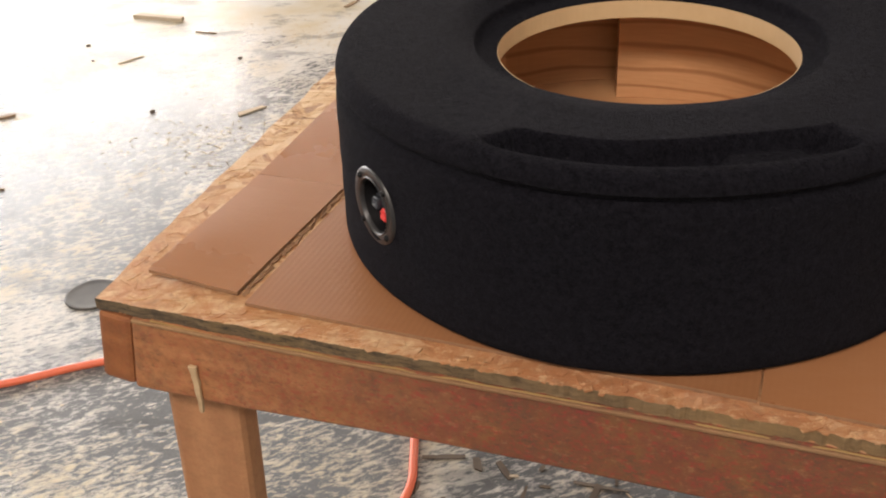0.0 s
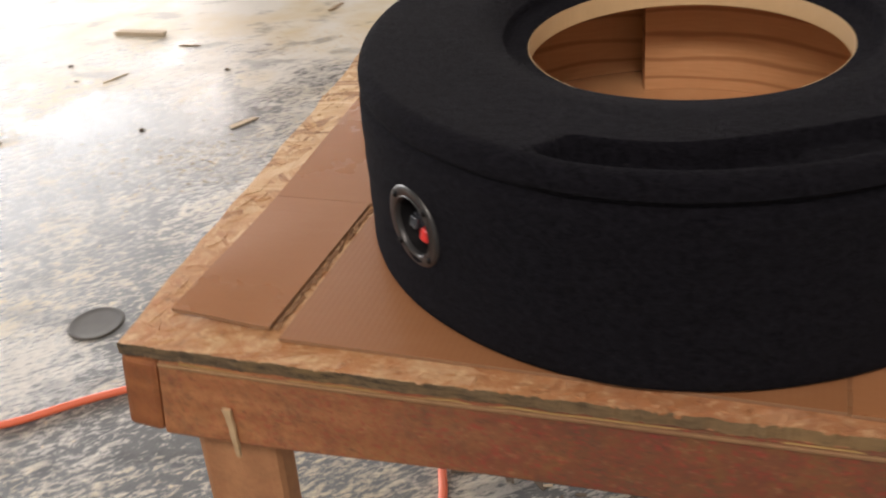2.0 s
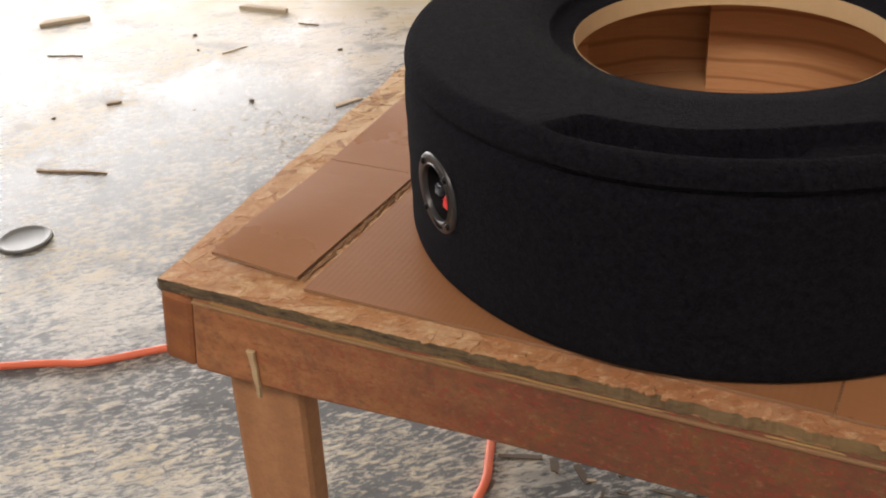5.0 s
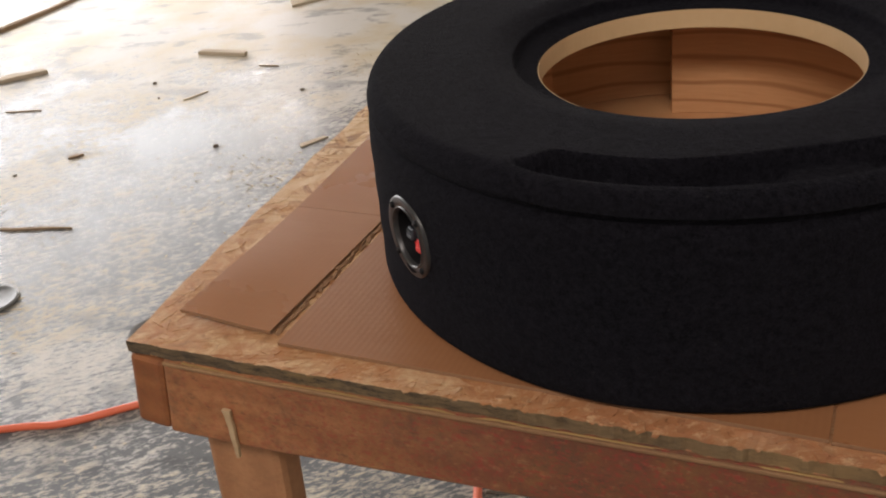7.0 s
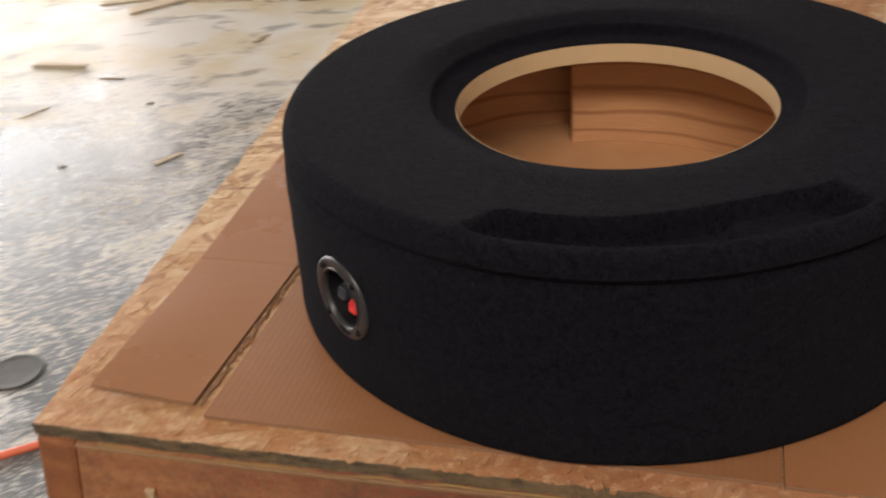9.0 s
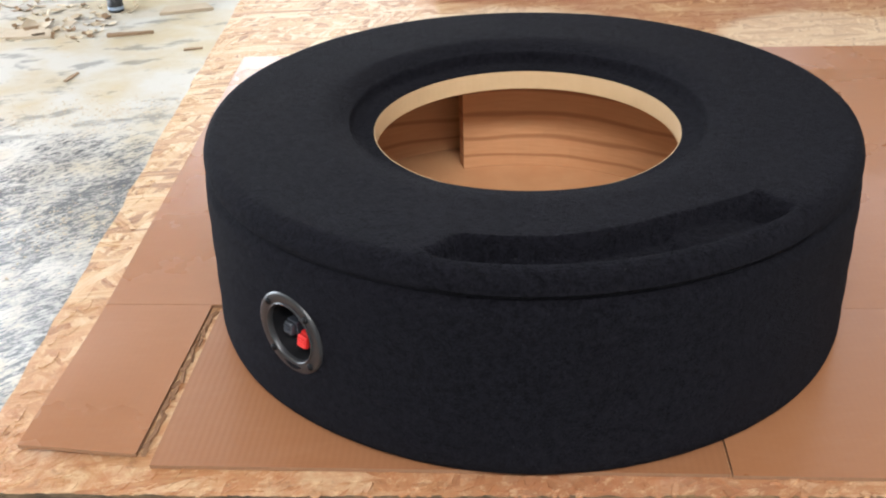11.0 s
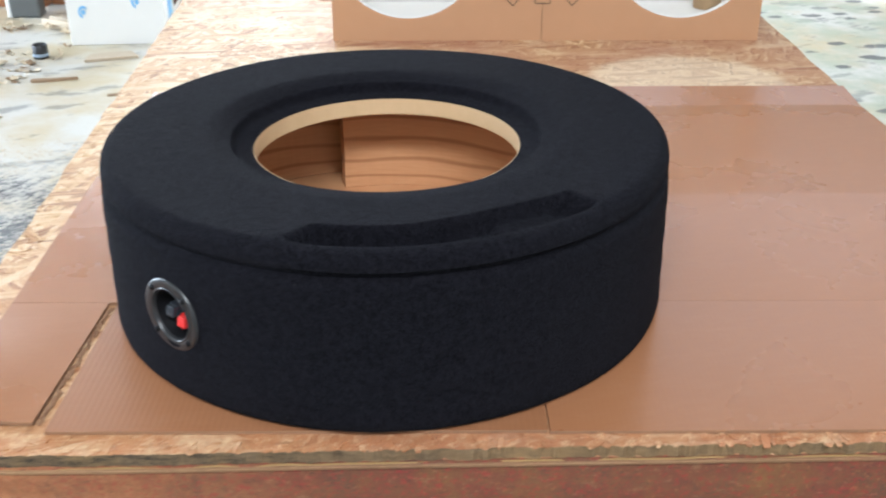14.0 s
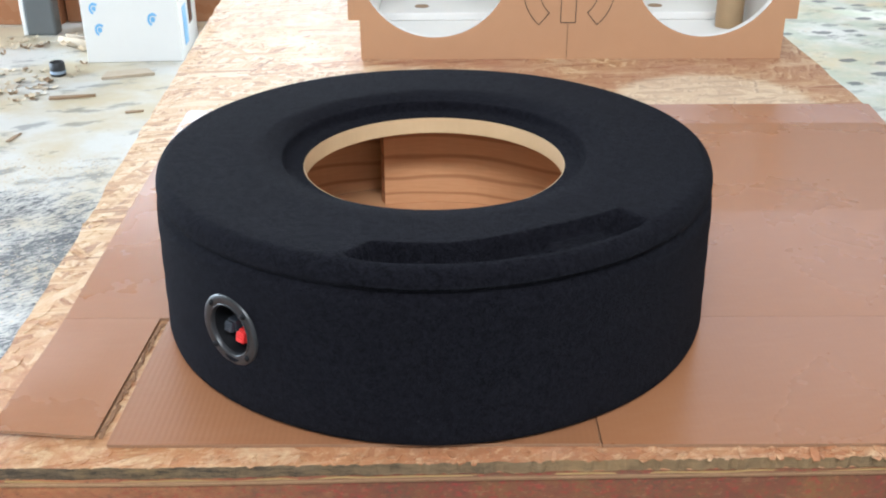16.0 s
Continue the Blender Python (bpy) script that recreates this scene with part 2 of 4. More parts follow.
def timber(name, dark, light, stain=0.0, along="X", scale=1.0):
    m = Mat(name)
    s = {"X": (0.12, 1, 1), "Y": (1, 0.12, 1), "Z": (1, 1, 0.12)}[along]
    co = m.map(tuple(k * scale for k in s))
    g = m.noise(46, 5, 0.62, co, 0.4)
    rings = m.wave(9, 6, co, "Z" if along != "Z" else "X", 3, 1.4)
    col = m.mix(m.math("ADD", m.math("MULTIPLY", g, 0.6), m.math("MULTIPLY", rings, 0.35)), dark, light)
    if stain:
        # the spray hit the right half of the rail hardest
        spray = m.ramp(m.axis(0), [(0.06, 0.25), (0.42, 1.0)])
        cloud = m.ramp(m.noise(7, 3, 0.6, m.map((1, 1, 1.6), 0, (2, 6, 5))), [(0.40, 0.35), (0.60, 1.0)])
        col = m.mix(m.math("MULTIPLY", m.math("MULTIPLY", spray, spray), 1.05 * stain), col, (0.115, 0.040, 0.020))
        red = m.math("MULTIPLY", m.ramp(m.noise(38, 10, 0.85), [(0.42, 0.0), (0.56, 1.0)]), m.math("MULTIPLY", spray, cloud))
        col = m.mix(m.math("MULTIPLY", red, stain), col, (0.17, 0.022, 0.020))
        yel = m.ramp(m.noise(11, 9, 0.8, m.map((1, 1, 1), 0, (4, 2, 9))), [(0.5, 0.0), (0.72, 1.0)])
        col = m.mix(m.math("MULTIPLY", m.math("MULTIPLY", yel, spray), stain * 0.95), col, (0.29, 0.155, 0.038))
        soot = m.ramp(m.noise(15, 10, 0.82, m.map((1, 1, 1), 0, (1, 8, 3))), [(0.50, 0.0), (0.64, 1.0)])
        col = m.mix(m.math("MULTIPLY", soot, stain * 0.8), m.mix(m.math("MULTIPLY", spray, 0.25), col, (0.09, 0.04, 0.022)), (0.060, 0.042, 0.030))
        # fine flecks of red and black spray, thicker away from the corner
        fleck = m.math("MULTIPLY", m.ramp(m.noise(210, 4, 0.7, m.map((0.7, 1, 1.2))), [(0.53, 0.0), (0.60, 1.0)]), m.ramp(m.axis(0), [(0.05, 0.45), (0.35, 1.0)]))
        col = m.mix(m.math("MULTIPLY", fleck, 0.75 * stain), col, (0.30, 0.022, 0.022))
        soil = m.ramp(m.noise(170, 5, 0.75, m.map((0.5, 1, 1.4), 0, (3, 1, 7))), [(0.57, 0.0), (0.64, 1.0)])
        col = m.mix(m.math("MULTIPLY", soil, 0.6 * stain), col, (0.050, 0.030, 0.020))
        pale = m.math("MULTIPLY", m.ramp(m.noise(120, 6, 0.75, m.map((0.6, 1, 1.2), 0, (9, 1, 2))), [(0.56, 0.0), (0.66, 1.0)]), 0.22 * stain)
        col = m.mix(pale, col, (0.60, 0.36, 0.19))
    mott = m.ramp(m.noise(60, 10, 0.85), [(0.45, 0.0), (0.58, 1.0)])
    col = m.mix(m.math("MULTIPLY", mott, 0.26 + 0.12 * (stain > 0.5)), col, tuple(0.45 * k for k in dark))
    specks = m.ramp(m.noise(190, 2, 0.5), [(0.63, 0.0), (0.7, 1.0)])
    col = m.mix(m.math("MULTIPLY", specks, 0.35), col, dark)
    m.bump(g, 0.25, 0.0008)
    return m.done(col, 0.66)


def cardboard(name, tone=1.0, gloss=0.42, flutes=0.25):
    m = Mat(name, True)
    a = (0.385 * tone, 0.160 * tone, 0.070 * tone)
    b = (0.448 * tone, 0.207 * tone, 0.098 * tone)
    fibre = m.noise(240, 4, 0.6, m.map((0.25, 1, 1)))
    cloud = m.noise(6, 4, 0.6)
    col = m.mix(m.math("ADD", m.math("MULTIPLY", fibre, 0.5), m.math("MULTIPLY", cloud, 0.5)), a, b)
    scuff = m.ramp(m.noise(23, 6, 0.75, m.map((1, 3, 1), 12)), [(0.48, 0.0), (0.82, 1.0)])
    col = m.mix(m.math("MULTIPLY", scuff, 0.08), col, (0.54, 0.34, 0.22))
    flute = m.wave(52, 0.8, None, "X", 1, 1)
    col = m.mix(m.math("MULTIPLY", flute, 0.02 + 0.10 * flutes), col, tuple(0.62 * k for k in a))
    m.bump(m.math("ADD", m.math("MULTIPLY", flute, flutes), m.math("MULTIPLY", fibre, 0.25)), 0.30, 0.0003)
    return m.done(col, m.math("ADD", m.math("MULTIPLY", cloud, 0.12), gloss), spec=0.36)


def carpet():
    m = Mat("black_carpet", True)
    f = m.noise(480, 3, 0.75)
    tuft = m.noise(170, 4, 0.75)
    lint = m.ramp(m.noise(300, 2, 0.5), [(0.74, 0.0), (0.765, 1.0)])
    wear = m.noise(9, 5, 0.65)
    col = m.mix(m.ramp(m.math("ADD", m.math("MULTIPLY", f, 0.45), m.math("MULTIPLY", tuft, 0.55)), [(0.40, 0.0), (0.62, 1.0)]), (0.0026, 0.0025, 0.0033), (0.0134, 0.0130, 0.0174))
    col = m.mix(m.math("MULTIPLY", wear, 0.35), col, (0.0100, 0.0102, 0.0140))
    col = m.mix(m.math("MULTIPLY", lint, 0.25), col, (0.09, 0.09, 0.09))
    m.bump(m.math("ADD", f, m.math("MULTIPLY", tuft, 1.1)), 1.0, 0.0024)
    return m.done(col, 1.0, spec=0.04, Sheen_Weight=0.017, Sheen_Roughness=0.45, Sheen_Tint=(0.74, 0.77, 0.95))


def plain(name, a, b, rough, scale=40, metal=0.0, bump=0.15, **more):
    m = Mat(name)
    n = m.noise(scale, 5, 0.6)
    big = m.noise(scale * 0.12, 3)
    m.bump(n, bump, 0.0008)
    return m.done(m.mix(m.math("ADD", m.math("MULTIPLY", n, 0.5), m.math("MULTIPLY", big, 0.5)), a, b), m.math("ADD", m.math("MULTIPLY", n, 0.12), rough - 0.06), metal, **more)


def ply_inside():
    m = Mat("pine_plywood")
    co = m.map((0.35, 0.35, 1.0))
    g = m.noise(90, 4, 0.6, m.map((0.3, 0.3, 4)))
    rings = m.wave(13, 5.0, co, "Z", 2, 0.8)
    line = m.ramp(rings, [(0.84, 0.0), (1.0, 1.0)])
    col = m.mix(g, (0.46, 0.222, 0.098), (0.60, 0.340, 0.172))
    col = m.mix(m.math("MULTIPLY", line, 0.62), col, (0.26, 0.100, 0.036))
    m.bump(g, 0.15, 0.0006)
    return m.done(col, 0.5)


CONCRETE = concrete()
OSB = osb()
def cut_edge():
    m = Mat("osb_cut_edge", True)
    ply = m.ramp(m.noise(75, 8, 0.8, m.map((0.5, 0.5, 2.5))), [(0.36, 0.0), (0.66, 1.0)])
    blot = m.ramp(m.noise(7, 5, 0.65), [(0.42, 0.0), (0.62, 1.0)])
    col = m.mix(ply, (0.016, 0.014, 0.012), (0.23, 0.165, 0.105))
    col = m.mix(m.math("MULTIPLY", m.math("MULTIPLY", blot, ply), 0.9), col, (0.30, 0.19, 0.075))
    olive = m.math("MULTIPLY", m.ramp(m.axis(0), [(0.25, 0.0), (0.55, 1.0)]), m.ramp(m.noise(22, 6, 0.7), [(0.35, 0.35), (0.6, 0.85)]))
    col = m.mix(m.math("MULTIPLY", olive, 0.8), col, (0.36, 0.225, 0.105))
    m.bump(ply, 0.8, 0.002)
    return m.done(col, 0.85)


OSB_EDGE = cut_edge()
STAINED = timber("stained_apron_timber", (0.33, 0.122, 0.046), (0.57, 0.256, 0.108), 0.75)
RAIL = timber("side_rail_timber", (0.21, 0.068, 0.022), (0.39, 0.142, 0.048), 0.35, "Y")
ARRIS = timber("lit_arris_timber", (0.22, 0.115, 0.048), (0.40, 0.235, 0.115), 0.12)
LEG = timber("leg_timber", (0.35, 0.155, 0.070), (0.53, 0.268, 0.130), 0.25, "Z")
PALE_WOOD = timber("pale_sliver_wood", (0.40, 0.27, 0.15), (0.58, 0.43, 0.27), 0.0)
CARD = cardboard("brown_cardboard", 0.76, 0.22, 0.12)
CARD_IN = cardboard("rough_cardboard", 0.69, 0.30, 0.75)
CARD_EDGE = plain("torn_cardboard_edge", (0.17, 0.088, 0.045), (0.36, 0.20, 0.11), 0.9, 300, bump=0.6)
CARPET = carpet()
PLY = ply_inside()
MDF_RING = plain("birch_ring", (0.52, 0.345, 0.185), (0.66, 0.475, 0.275), 0.55, 90)
MDF = plain("raw_mdf", (0.43, 0.235, 0.12), (0.49, 0.275, 0.15), 0.6, 220, bump=0.06)
WHITE_BOARD = plain("white_board", (0.74, 0.73, 0.70), (0.80, 0.79, 0.76), 0.5, 20, bump=0.03)
BLACK_PLASTIC = plain("black_plastic", (0.011, 0.012, 0.014), (0.020, 0.021, 0.024), 0.36, 160)
CUP_PLASTIC = plain("scuffed_black_plastic", (0.012, 0.013, 0.014), (0.032, 0.033, 0.036), 0.32, 140)
DARK_HOLE = plain("dark_recess", (0.004, 0.004, 0.005), (0.008, 0.008, 0.009), 0.6, 90, spec=0.15)
RED_PLASTIC = plain("red_plastic", (0.62, 0.022, 0.022), (0.70, 0.035, 0.030), 0.35, 60)
GREY_PLASTIC = plain("grey_plastic", (0.022, 0.025, 0.032), (0.045, 0.050, 0.060), 0.22, 60)
ORANGE = plain("orange_cord", (0.80, 0.145, 0.070), (0.88, 0.20, 0.10), 0.45, 30)
STRAP = plain("black_webbing", (0.014, 0.015, 0.017), (0.024, 0.025, 0.027), 0.92, 260, bump=0.5, spec=0.1)
LID = plain("smoky_plastic", (0.016, 0.017, 0.017), (0.15, 0.145, 0.135), 0.55, 34, spec=0.3)
CLEAR_LID = plain("milky_plastic", (0.10, 0.105, 0.105), (0.21, 0.215, 0.21), 0.35, 24)
SHAVING = plain("wood_shaving", (0.52, 0.42, 0.29), (0.70, 0.60, 0.45), 0.8, 60)
CHIP = plain("dark_chip", (0.05, 0.046, 0.044), (0.22, 0.16, 0.11), 0.8, 50)
DUSTY_WOOD = plain("dusty_plywood", (0.40, 0.31, 0.21), (0.62, 0.53, 0.41), 0.8, 35)
BARK = plain("dark_splinter", (0.22, 0.145, 0.085), (0.38, 0.26, 0.16), 0.85, 60)
BLUE = plain("blue_print", (0.16, 0.42, 0.72), (0.22, 0.50, 0.78), 0.5, 40)
BLUE_BAND = plain("pale_blue_plastic", (0.22, 0.30, 0.40), (0.32, 0.40, 0.50), 0.5, 40)
GREY_METAL = plain("grey_painted_metal", (0.075, 0.08, 0.08), (0.12, 0.125, 0.12), 0.5, 12)
PLASTER = plain("wall_plaster", (0.42, 0.405, 0.375), (0.52, 0.50, 0.47), 0.85, 6)
CEILING = plain("ceiling_boards", (0.42, 0.40, 0.37), (0.52, 0.50, 0.46), 0.85, 5)
YARD = plain("yard_gravel", (0.26, 0.25, 0.235), (0.36, 0.345, 0.32), 0.95, 9)
INK = plain("pencil_line", (0.06, 0.04, 0.03), (0.10, 0.07, 0.05), 0.8, 60)
EDGE_GLEAM = plain("yellowish_gleam", (0.26, 0.15, 0.05), (0.42, 0.27, 0.10), 0.5, 120)

# ---- mesh helpers ----


def thing(name, at, label, category, group="", kind=""):
    ob = new(name)
    ob.location = at
    return tagged(ob, label, category, group, kind)


def link(name, bm, material, parent=None, label="", smooth=False):
    me = bpy.data.meshes.new(name)
    bmesh.ops.recalc_face_normals(bm, faces=bm.faces[:])
    bm.to_mesh(me)
    bm.free()
    for mt in material if isinstance(material, (list, tuple)) else (material,):
        me.materials.append(mt)
    if smooth:
        for p in me.polygons:
            p.use_smooth = True
    ob = new(name, me)
    if parent is not None:
        ob.parent = parent
    if label:
        ob["label"] = label
    return ob


def part(name, bm, material, parent, label="", smooth=False):
    return link(name, bm, material, parent, label, smooth)


def box(lo, hi, bevel=0.0, bm=None, turn=None, seg=2):
    bm = bm or bmesh.new()
    made = bmesh.ops.create_cube(bm, size=1)["verts"]
    size = [b - a for a, b in zip(lo, hi)]
    mid = [(a + b) / 2 for a, b in zip(lo, hi)]
    m = Matrix.Translation(mid) @ (turn or Matrix()) @ Matrix.Diagonal((*size, 1))
    bmesh.ops.transform(bm, matrix=m, verts=made)
    if bevel:
        edges = {e for v in made for e in v.link_edges}
        bmesh.ops.bevel(bm, geom=list(edges), offset=bevel, segments=seg, affect="EDGES", profile=0.5)
    return bm


def prism(outline, z0, z1, bevel=0.0, bm=None):
    bm = bm or bmesh.new()
    low = [bm.verts.new((x, y, z0)) for x, y in outline]
    top = [bm.verts.new((x, y, z1)) for x, y in outline]
    bm.faces.new(low[::-1])
    bm.faces.new(top)
    n = len(outline)
    for i in range(n):
        bm.faces.new((low[i], low[(i + 1) % n], top[(i + 1) % n], top[i]))
    if bevel:
        bmesh.ops.bevel(bm, geom=[e for e in bm.edges if abs(e.verts[0].co.z - e.verts[1].co.z) < 1e-6], offset=bevel, segments=1, affect="EDGES")
    return bm


def lathe(profile, steps=96, a0=0.0, a1=360.0, bm=None, closed_profile=False):
    """Turns (r, z) points round z."""
    bm = bm or bmesh.new()
    full = abs(a1 - a0) >= 359.9
    cols = []
    for i in range(steps if full else steps + 1):
        a = radians(a0 + (a1 - a0) * i / steps)
        cols.append([bm.verts.new((r * math.cos(a), r * math.sin(a), z)) for r, z in profile])
    n = len(profile)
    for i in range(len(cols) if full else len(cols) - 1):
        c, d = cols[i], cols[(i + 1) % len(cols)]
        for j in range(n if closed_profile else n - 1):
            bm.faces.new((c[j], d[j], d[(j + 1) % n], c[(j + 1) % n]))
    if closed_profile and not full:
        bm.faces.new(cols[0][::-1])
        bm.faces.new(cols[-1])
    return bm


def tube(points, radius, sides=10, bm=None, smooth_steps=6):
    """A round cord through the points (Catmull-Rom)."""
    bm = bm or bmesh.new()
    pts = [Vector(p) for p in points]
    line = []
    for i in range(len(pts) - 1):
        p0, p1, p2, p3 = pts[max(i - 1, 0)], pts[i], pts[i + 1], pts[min(i + 2, len(pts) - 1)]
        for k in range(smooth_steps):
            t = k / smooth_steps
            line.append(0.5 * ((2 * p1) + (p2 - p0) * t + (2 * p0 - 5 * p1 + 4 * p2 - p3) * t * t + (3 * p1 - p0 - 3 * p2 + p3) * t ** 3))
    line.append(pts[-1])
    rings = []
    for i, p in enumerate(line):
        d = (line[min(i + 1, len(line) - 1)] - line[max(i - 1, 0)]).normalized()
        s = d.cross(Vector((0, 0, 1)))
        s = s.normalized() if s.length > 1e-4 else Vector((1, 0, 0))
        u = s.cross(d)
        rings.append([bm.verts.new(p + radius * (math.cos(a) * s + math.sin(a) * u)) for a in (2 * math.pi * k / sides for k in range(sides))])
    for a, b in zip(rings, rings[1:]):
        for k in range(sides):
            bm.faces.new((a[k], a[(k + 1) % sides], b[(k + 1) % sides], b[k]))
    bm.faces.new(rings[0])
    bm.faces.new(rings[-1][::-1])
    return bm


def ribbon(points, width, thick, bm=None):
    """A flat band along points on the ground."""
    bm = bm or bmesh.new()
    pts = [Vector(p) for p in points]
    rows = []
    for i, p in enumerate(pts):
        d = (pts[min(i + 1, len(pts) - 1)] - pts[max(i - 1, 0)]).normalized()
        s = d.cross(Vector((0, 0, 1))).normalized() * width / 2
        up = Vector((0, 0, thick))
        rows.append([bm.verts.new(q) for q in (p - s, p + s, p + s + up, p - s + up)])
    for a, b in zip(rows, rows[1:]):
        for k in range(4):
            bm.faces.new((a[k], a[(k + 1) % 4], b[(k + 1) % 4], b[k]))
    bm.faces.new(rows[0])
    bm.faces.new(rows[-1][::-1])
    return bm


def smooth(a, b, x):
    t = min(1, max(0, (x - a) / (b - a)))
    return t * t * (3 - 2 * t)


# ---- the workshop shell ----
TOP = 0.795
bm = prism([(-300, -300), (300, -300), (300, 300), (-300, 300)], -0.32, -0.02)
tagged(link("ground", bm, YARD), "pale gravel yard outside the workshop", "ground", kind="structure")
bm = prism([(-6, -3), (6, -3), (6, 8), (-6, 8)], -0.3, 0.0)
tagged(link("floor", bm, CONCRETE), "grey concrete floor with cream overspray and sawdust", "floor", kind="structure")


def wall(name, a, b, openings, label):
    """A wall from a to b along one axis, 0.2 m thick, with openings (from, to, sill, head) that do not overlap."""
    bm = bmesh.new()
    along = 0 if abs(b[0] - a[0]) > abs(b[1] - a[1]) else 1
    lo, hi = min(a[along], b[along]), max(a[along], b[along])
    other = a[1 - along]

    def slab(p, q, z0, z1):
        if along == 0:
            box((p, other - 0.1, z0), (q, other + 0.1, z1), 0, bm)
        else:
            box((other - 0.1, p, z0), (other + 0.1, q, z1), 0, bm)

    cuts = sorted({lo, hi, *(v for o in openings for v in o[:2])})
    for p, q in zip(cuts, cuts[1:]):
        z = 0.0
        for o in openings:
            if o[0] <= p and q <= o[1]:
                if o[2] > z:
                    slab(p, q, z, o[2])
                z = o[3]
        slab(p, q, z, ROOF)
    tagged(link(name, bm, PLASTER), label, "wall", kind="structure")


# roof raised to make room for the added high back windows
ROOF = 6.8
wall("wall_north", (-5.89, 8.1), (5.89, 8.1), [(-5.7, 0.1, 0, 2.7), (0.1, 1.2, 0, 2.7), (0.1, 1.2, 4.1, 6.3), (1.2, 5.6, 4.1, 6.3)], "unseen pale plastered workshop wall with a wide doorway and added high windows")
# unseen wall; its high sill is there to block low sky light
wall("wall_south", (-5.89, -3.0), (5.89, -3.0), [(-2.25, 3.45, 3.50, 4.40)], "unseen pale plastered wall, closed up to a high strip to limit daylight")
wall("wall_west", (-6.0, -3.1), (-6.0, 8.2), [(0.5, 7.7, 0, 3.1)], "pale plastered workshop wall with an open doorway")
wall("wall_east", (6.0, -3.1), (6.0, 8.2), [], "pale plastered workshop wall")
tagged(link("ceiling", box((-6.1, -3.1, ROOF + 0.002), (6.1, 8.2, ROOF + 0.15)), CEILING), "plain boarded workshop ceiling", "ceiling", kind="structure")

# ---- the workbench ----
bench = thing("workbench", (0, 0, 0), "low timber workbench with a scuffed strand-board top", "workbench")
LEFT = -0.0595  # the left edge drifts outwards towards the far end


def left_x(y):
    return LEFT * y


def front_y(x):
    """The front edge bows back a little towards its far end."""
    return 0.020 * max(0.0, x - 0.10) * smooth(0.0, 0.45, x)


def bowed(bm):
    """Lays a long straight piece along the bowed front edge."""
    for i in range(1, 12):
        cut = 0.05 + 1.1 * i / 12
        bmesh.ops.bisect_plane(bm, geom=bm.verts[:] + bm.edges[:] + bm.faces[:], plane_co=(cut, 0, 0), plane_no=(1, 0, 0))
    for v in bm.verts:
        v.co.y += front_y(v.co.x)
    return bm


def edge_outline():
    """The sheet's outline with a slightly chewed rim."""
    rnd = random.Random(4)
    pts = []
    n = 300
    for i in range(n):
        x = 1.222 * i / n
        chew = 0.0008 + 0.0012 * smooth(0.25, 0.5, x)
        pts.append((x, front_y(x) + rnd.uniform(-chew, chew) + 0.0004 * math.sin(i * 0.37)))
    for i in range(60):
        y = 2.44 * i / 60
        pts.append((1.222 + rnd.uniform(-0.002, 0.002), y))
    for i in range(30):
        f = 1 - i / 30
        pts.append((left_x(2.44) + (1.222 - left_x(2.44)) * f, 2.44 + rnd.uniform(-0.002, 0.002)))
    for i in range(70):
        y = 2.44 * (1 - i / 70)
        pts.append((left_x(y) + rnd.uniform(-0.003, 0.002), y))
    return pts


bm = prism(edge_outline(), TOP - 0.0125, TOP, 0.0008)
top = part("benchtop", bm, [OSB, OSB_EDGE], bench, "worn strand board with stain overspray")
for p in top.data.polygons:
    if abs(p.normal.z) < 0.5:
        p.material_index = 1

bm = bowed(box((0.0380, -0.002, TOP - 0.101), (1.190, 0.038, TOP - 0.0130), 0.004))
for v in bm.verts:
    low = (TOP - 0.013 - v.co.z) / 0.088
    v.co.x -= 0.0145 * low * (1 - smooth(0.03, 0.3, v.co.x))
    v.co.z += 0.010 * low * smooth(0.05, 0.35, v.co.x)
part("front_rail", bm, STAINED, bench, "stained and oversprayed front rail")
# a paler strip paints the light caught by the rail's upper edge
bm = bowed(box((0.040, -0.0050, TOP - 0.0180), (1.187, -0.0022, TOP - 0.0137), 0.0013))
part("lit_arris", bm, ARRIS, bench, "upper edge of the rail, toned paler for the light it catches")
bm = box((0.030, 2.40, TOP - 0.101), (1.190, 2.438, TOP - 0.0130), 0.004)
part("rear_rail", bm, STAINED, bench)
skew = Matrix.Rotation(radians(3.4), 4, "Z")
bm = box((-0.0185, 0.0, -0.0435), (0.0185, 2.40, 0.0415), 0.006)
bmesh.ops.transform(bm, matrix=Matrix.Translation((0.0100, 0.0005, TOP - 0.0570)) @ skew @ Matrix.Rotation(radians(9), 4, "Y"), verts=bm.verts[:])
part("side_rail", bm, RAIL, bench, "darker end-grain side rail")
bm = box((1.192, 0.006, TOP - 0.101), (1.222, 2.43, TOP - 0.0130), 0.005)
part("side_rail", bm, RAIL, bench)
for x, y in ((0.026, 0.041), (1.07, 0.041), (0.0, 2.30), (1.07, 2.30)):
    bm = box((0, 0, 0), (0.089, 0.038, TOP - 0.0140), 0.009)
    shear = Matrix.Identity(4)
    shear[0][2] = 0.05 if x < 0.5 else 0.0
    bmesh.ops.transform(bm, matrix=Matrix.Translation((x - (0.038 if x < 0.5 else 0), y, 0)) @ shear, verts=bm.verts[:])
    part("leg", bm, LEG, bench)
bm = box((-0.0033, -0.0065, -0.030), (0.0033, -0.0022, 0.026), 0.0010)
bmesh.ops.subdivide_edges(bm, edges=[e for e in bm.edges if abs(e.verts[0].co.z - e.verts[1].co.z) > 0.03], cuts=7)
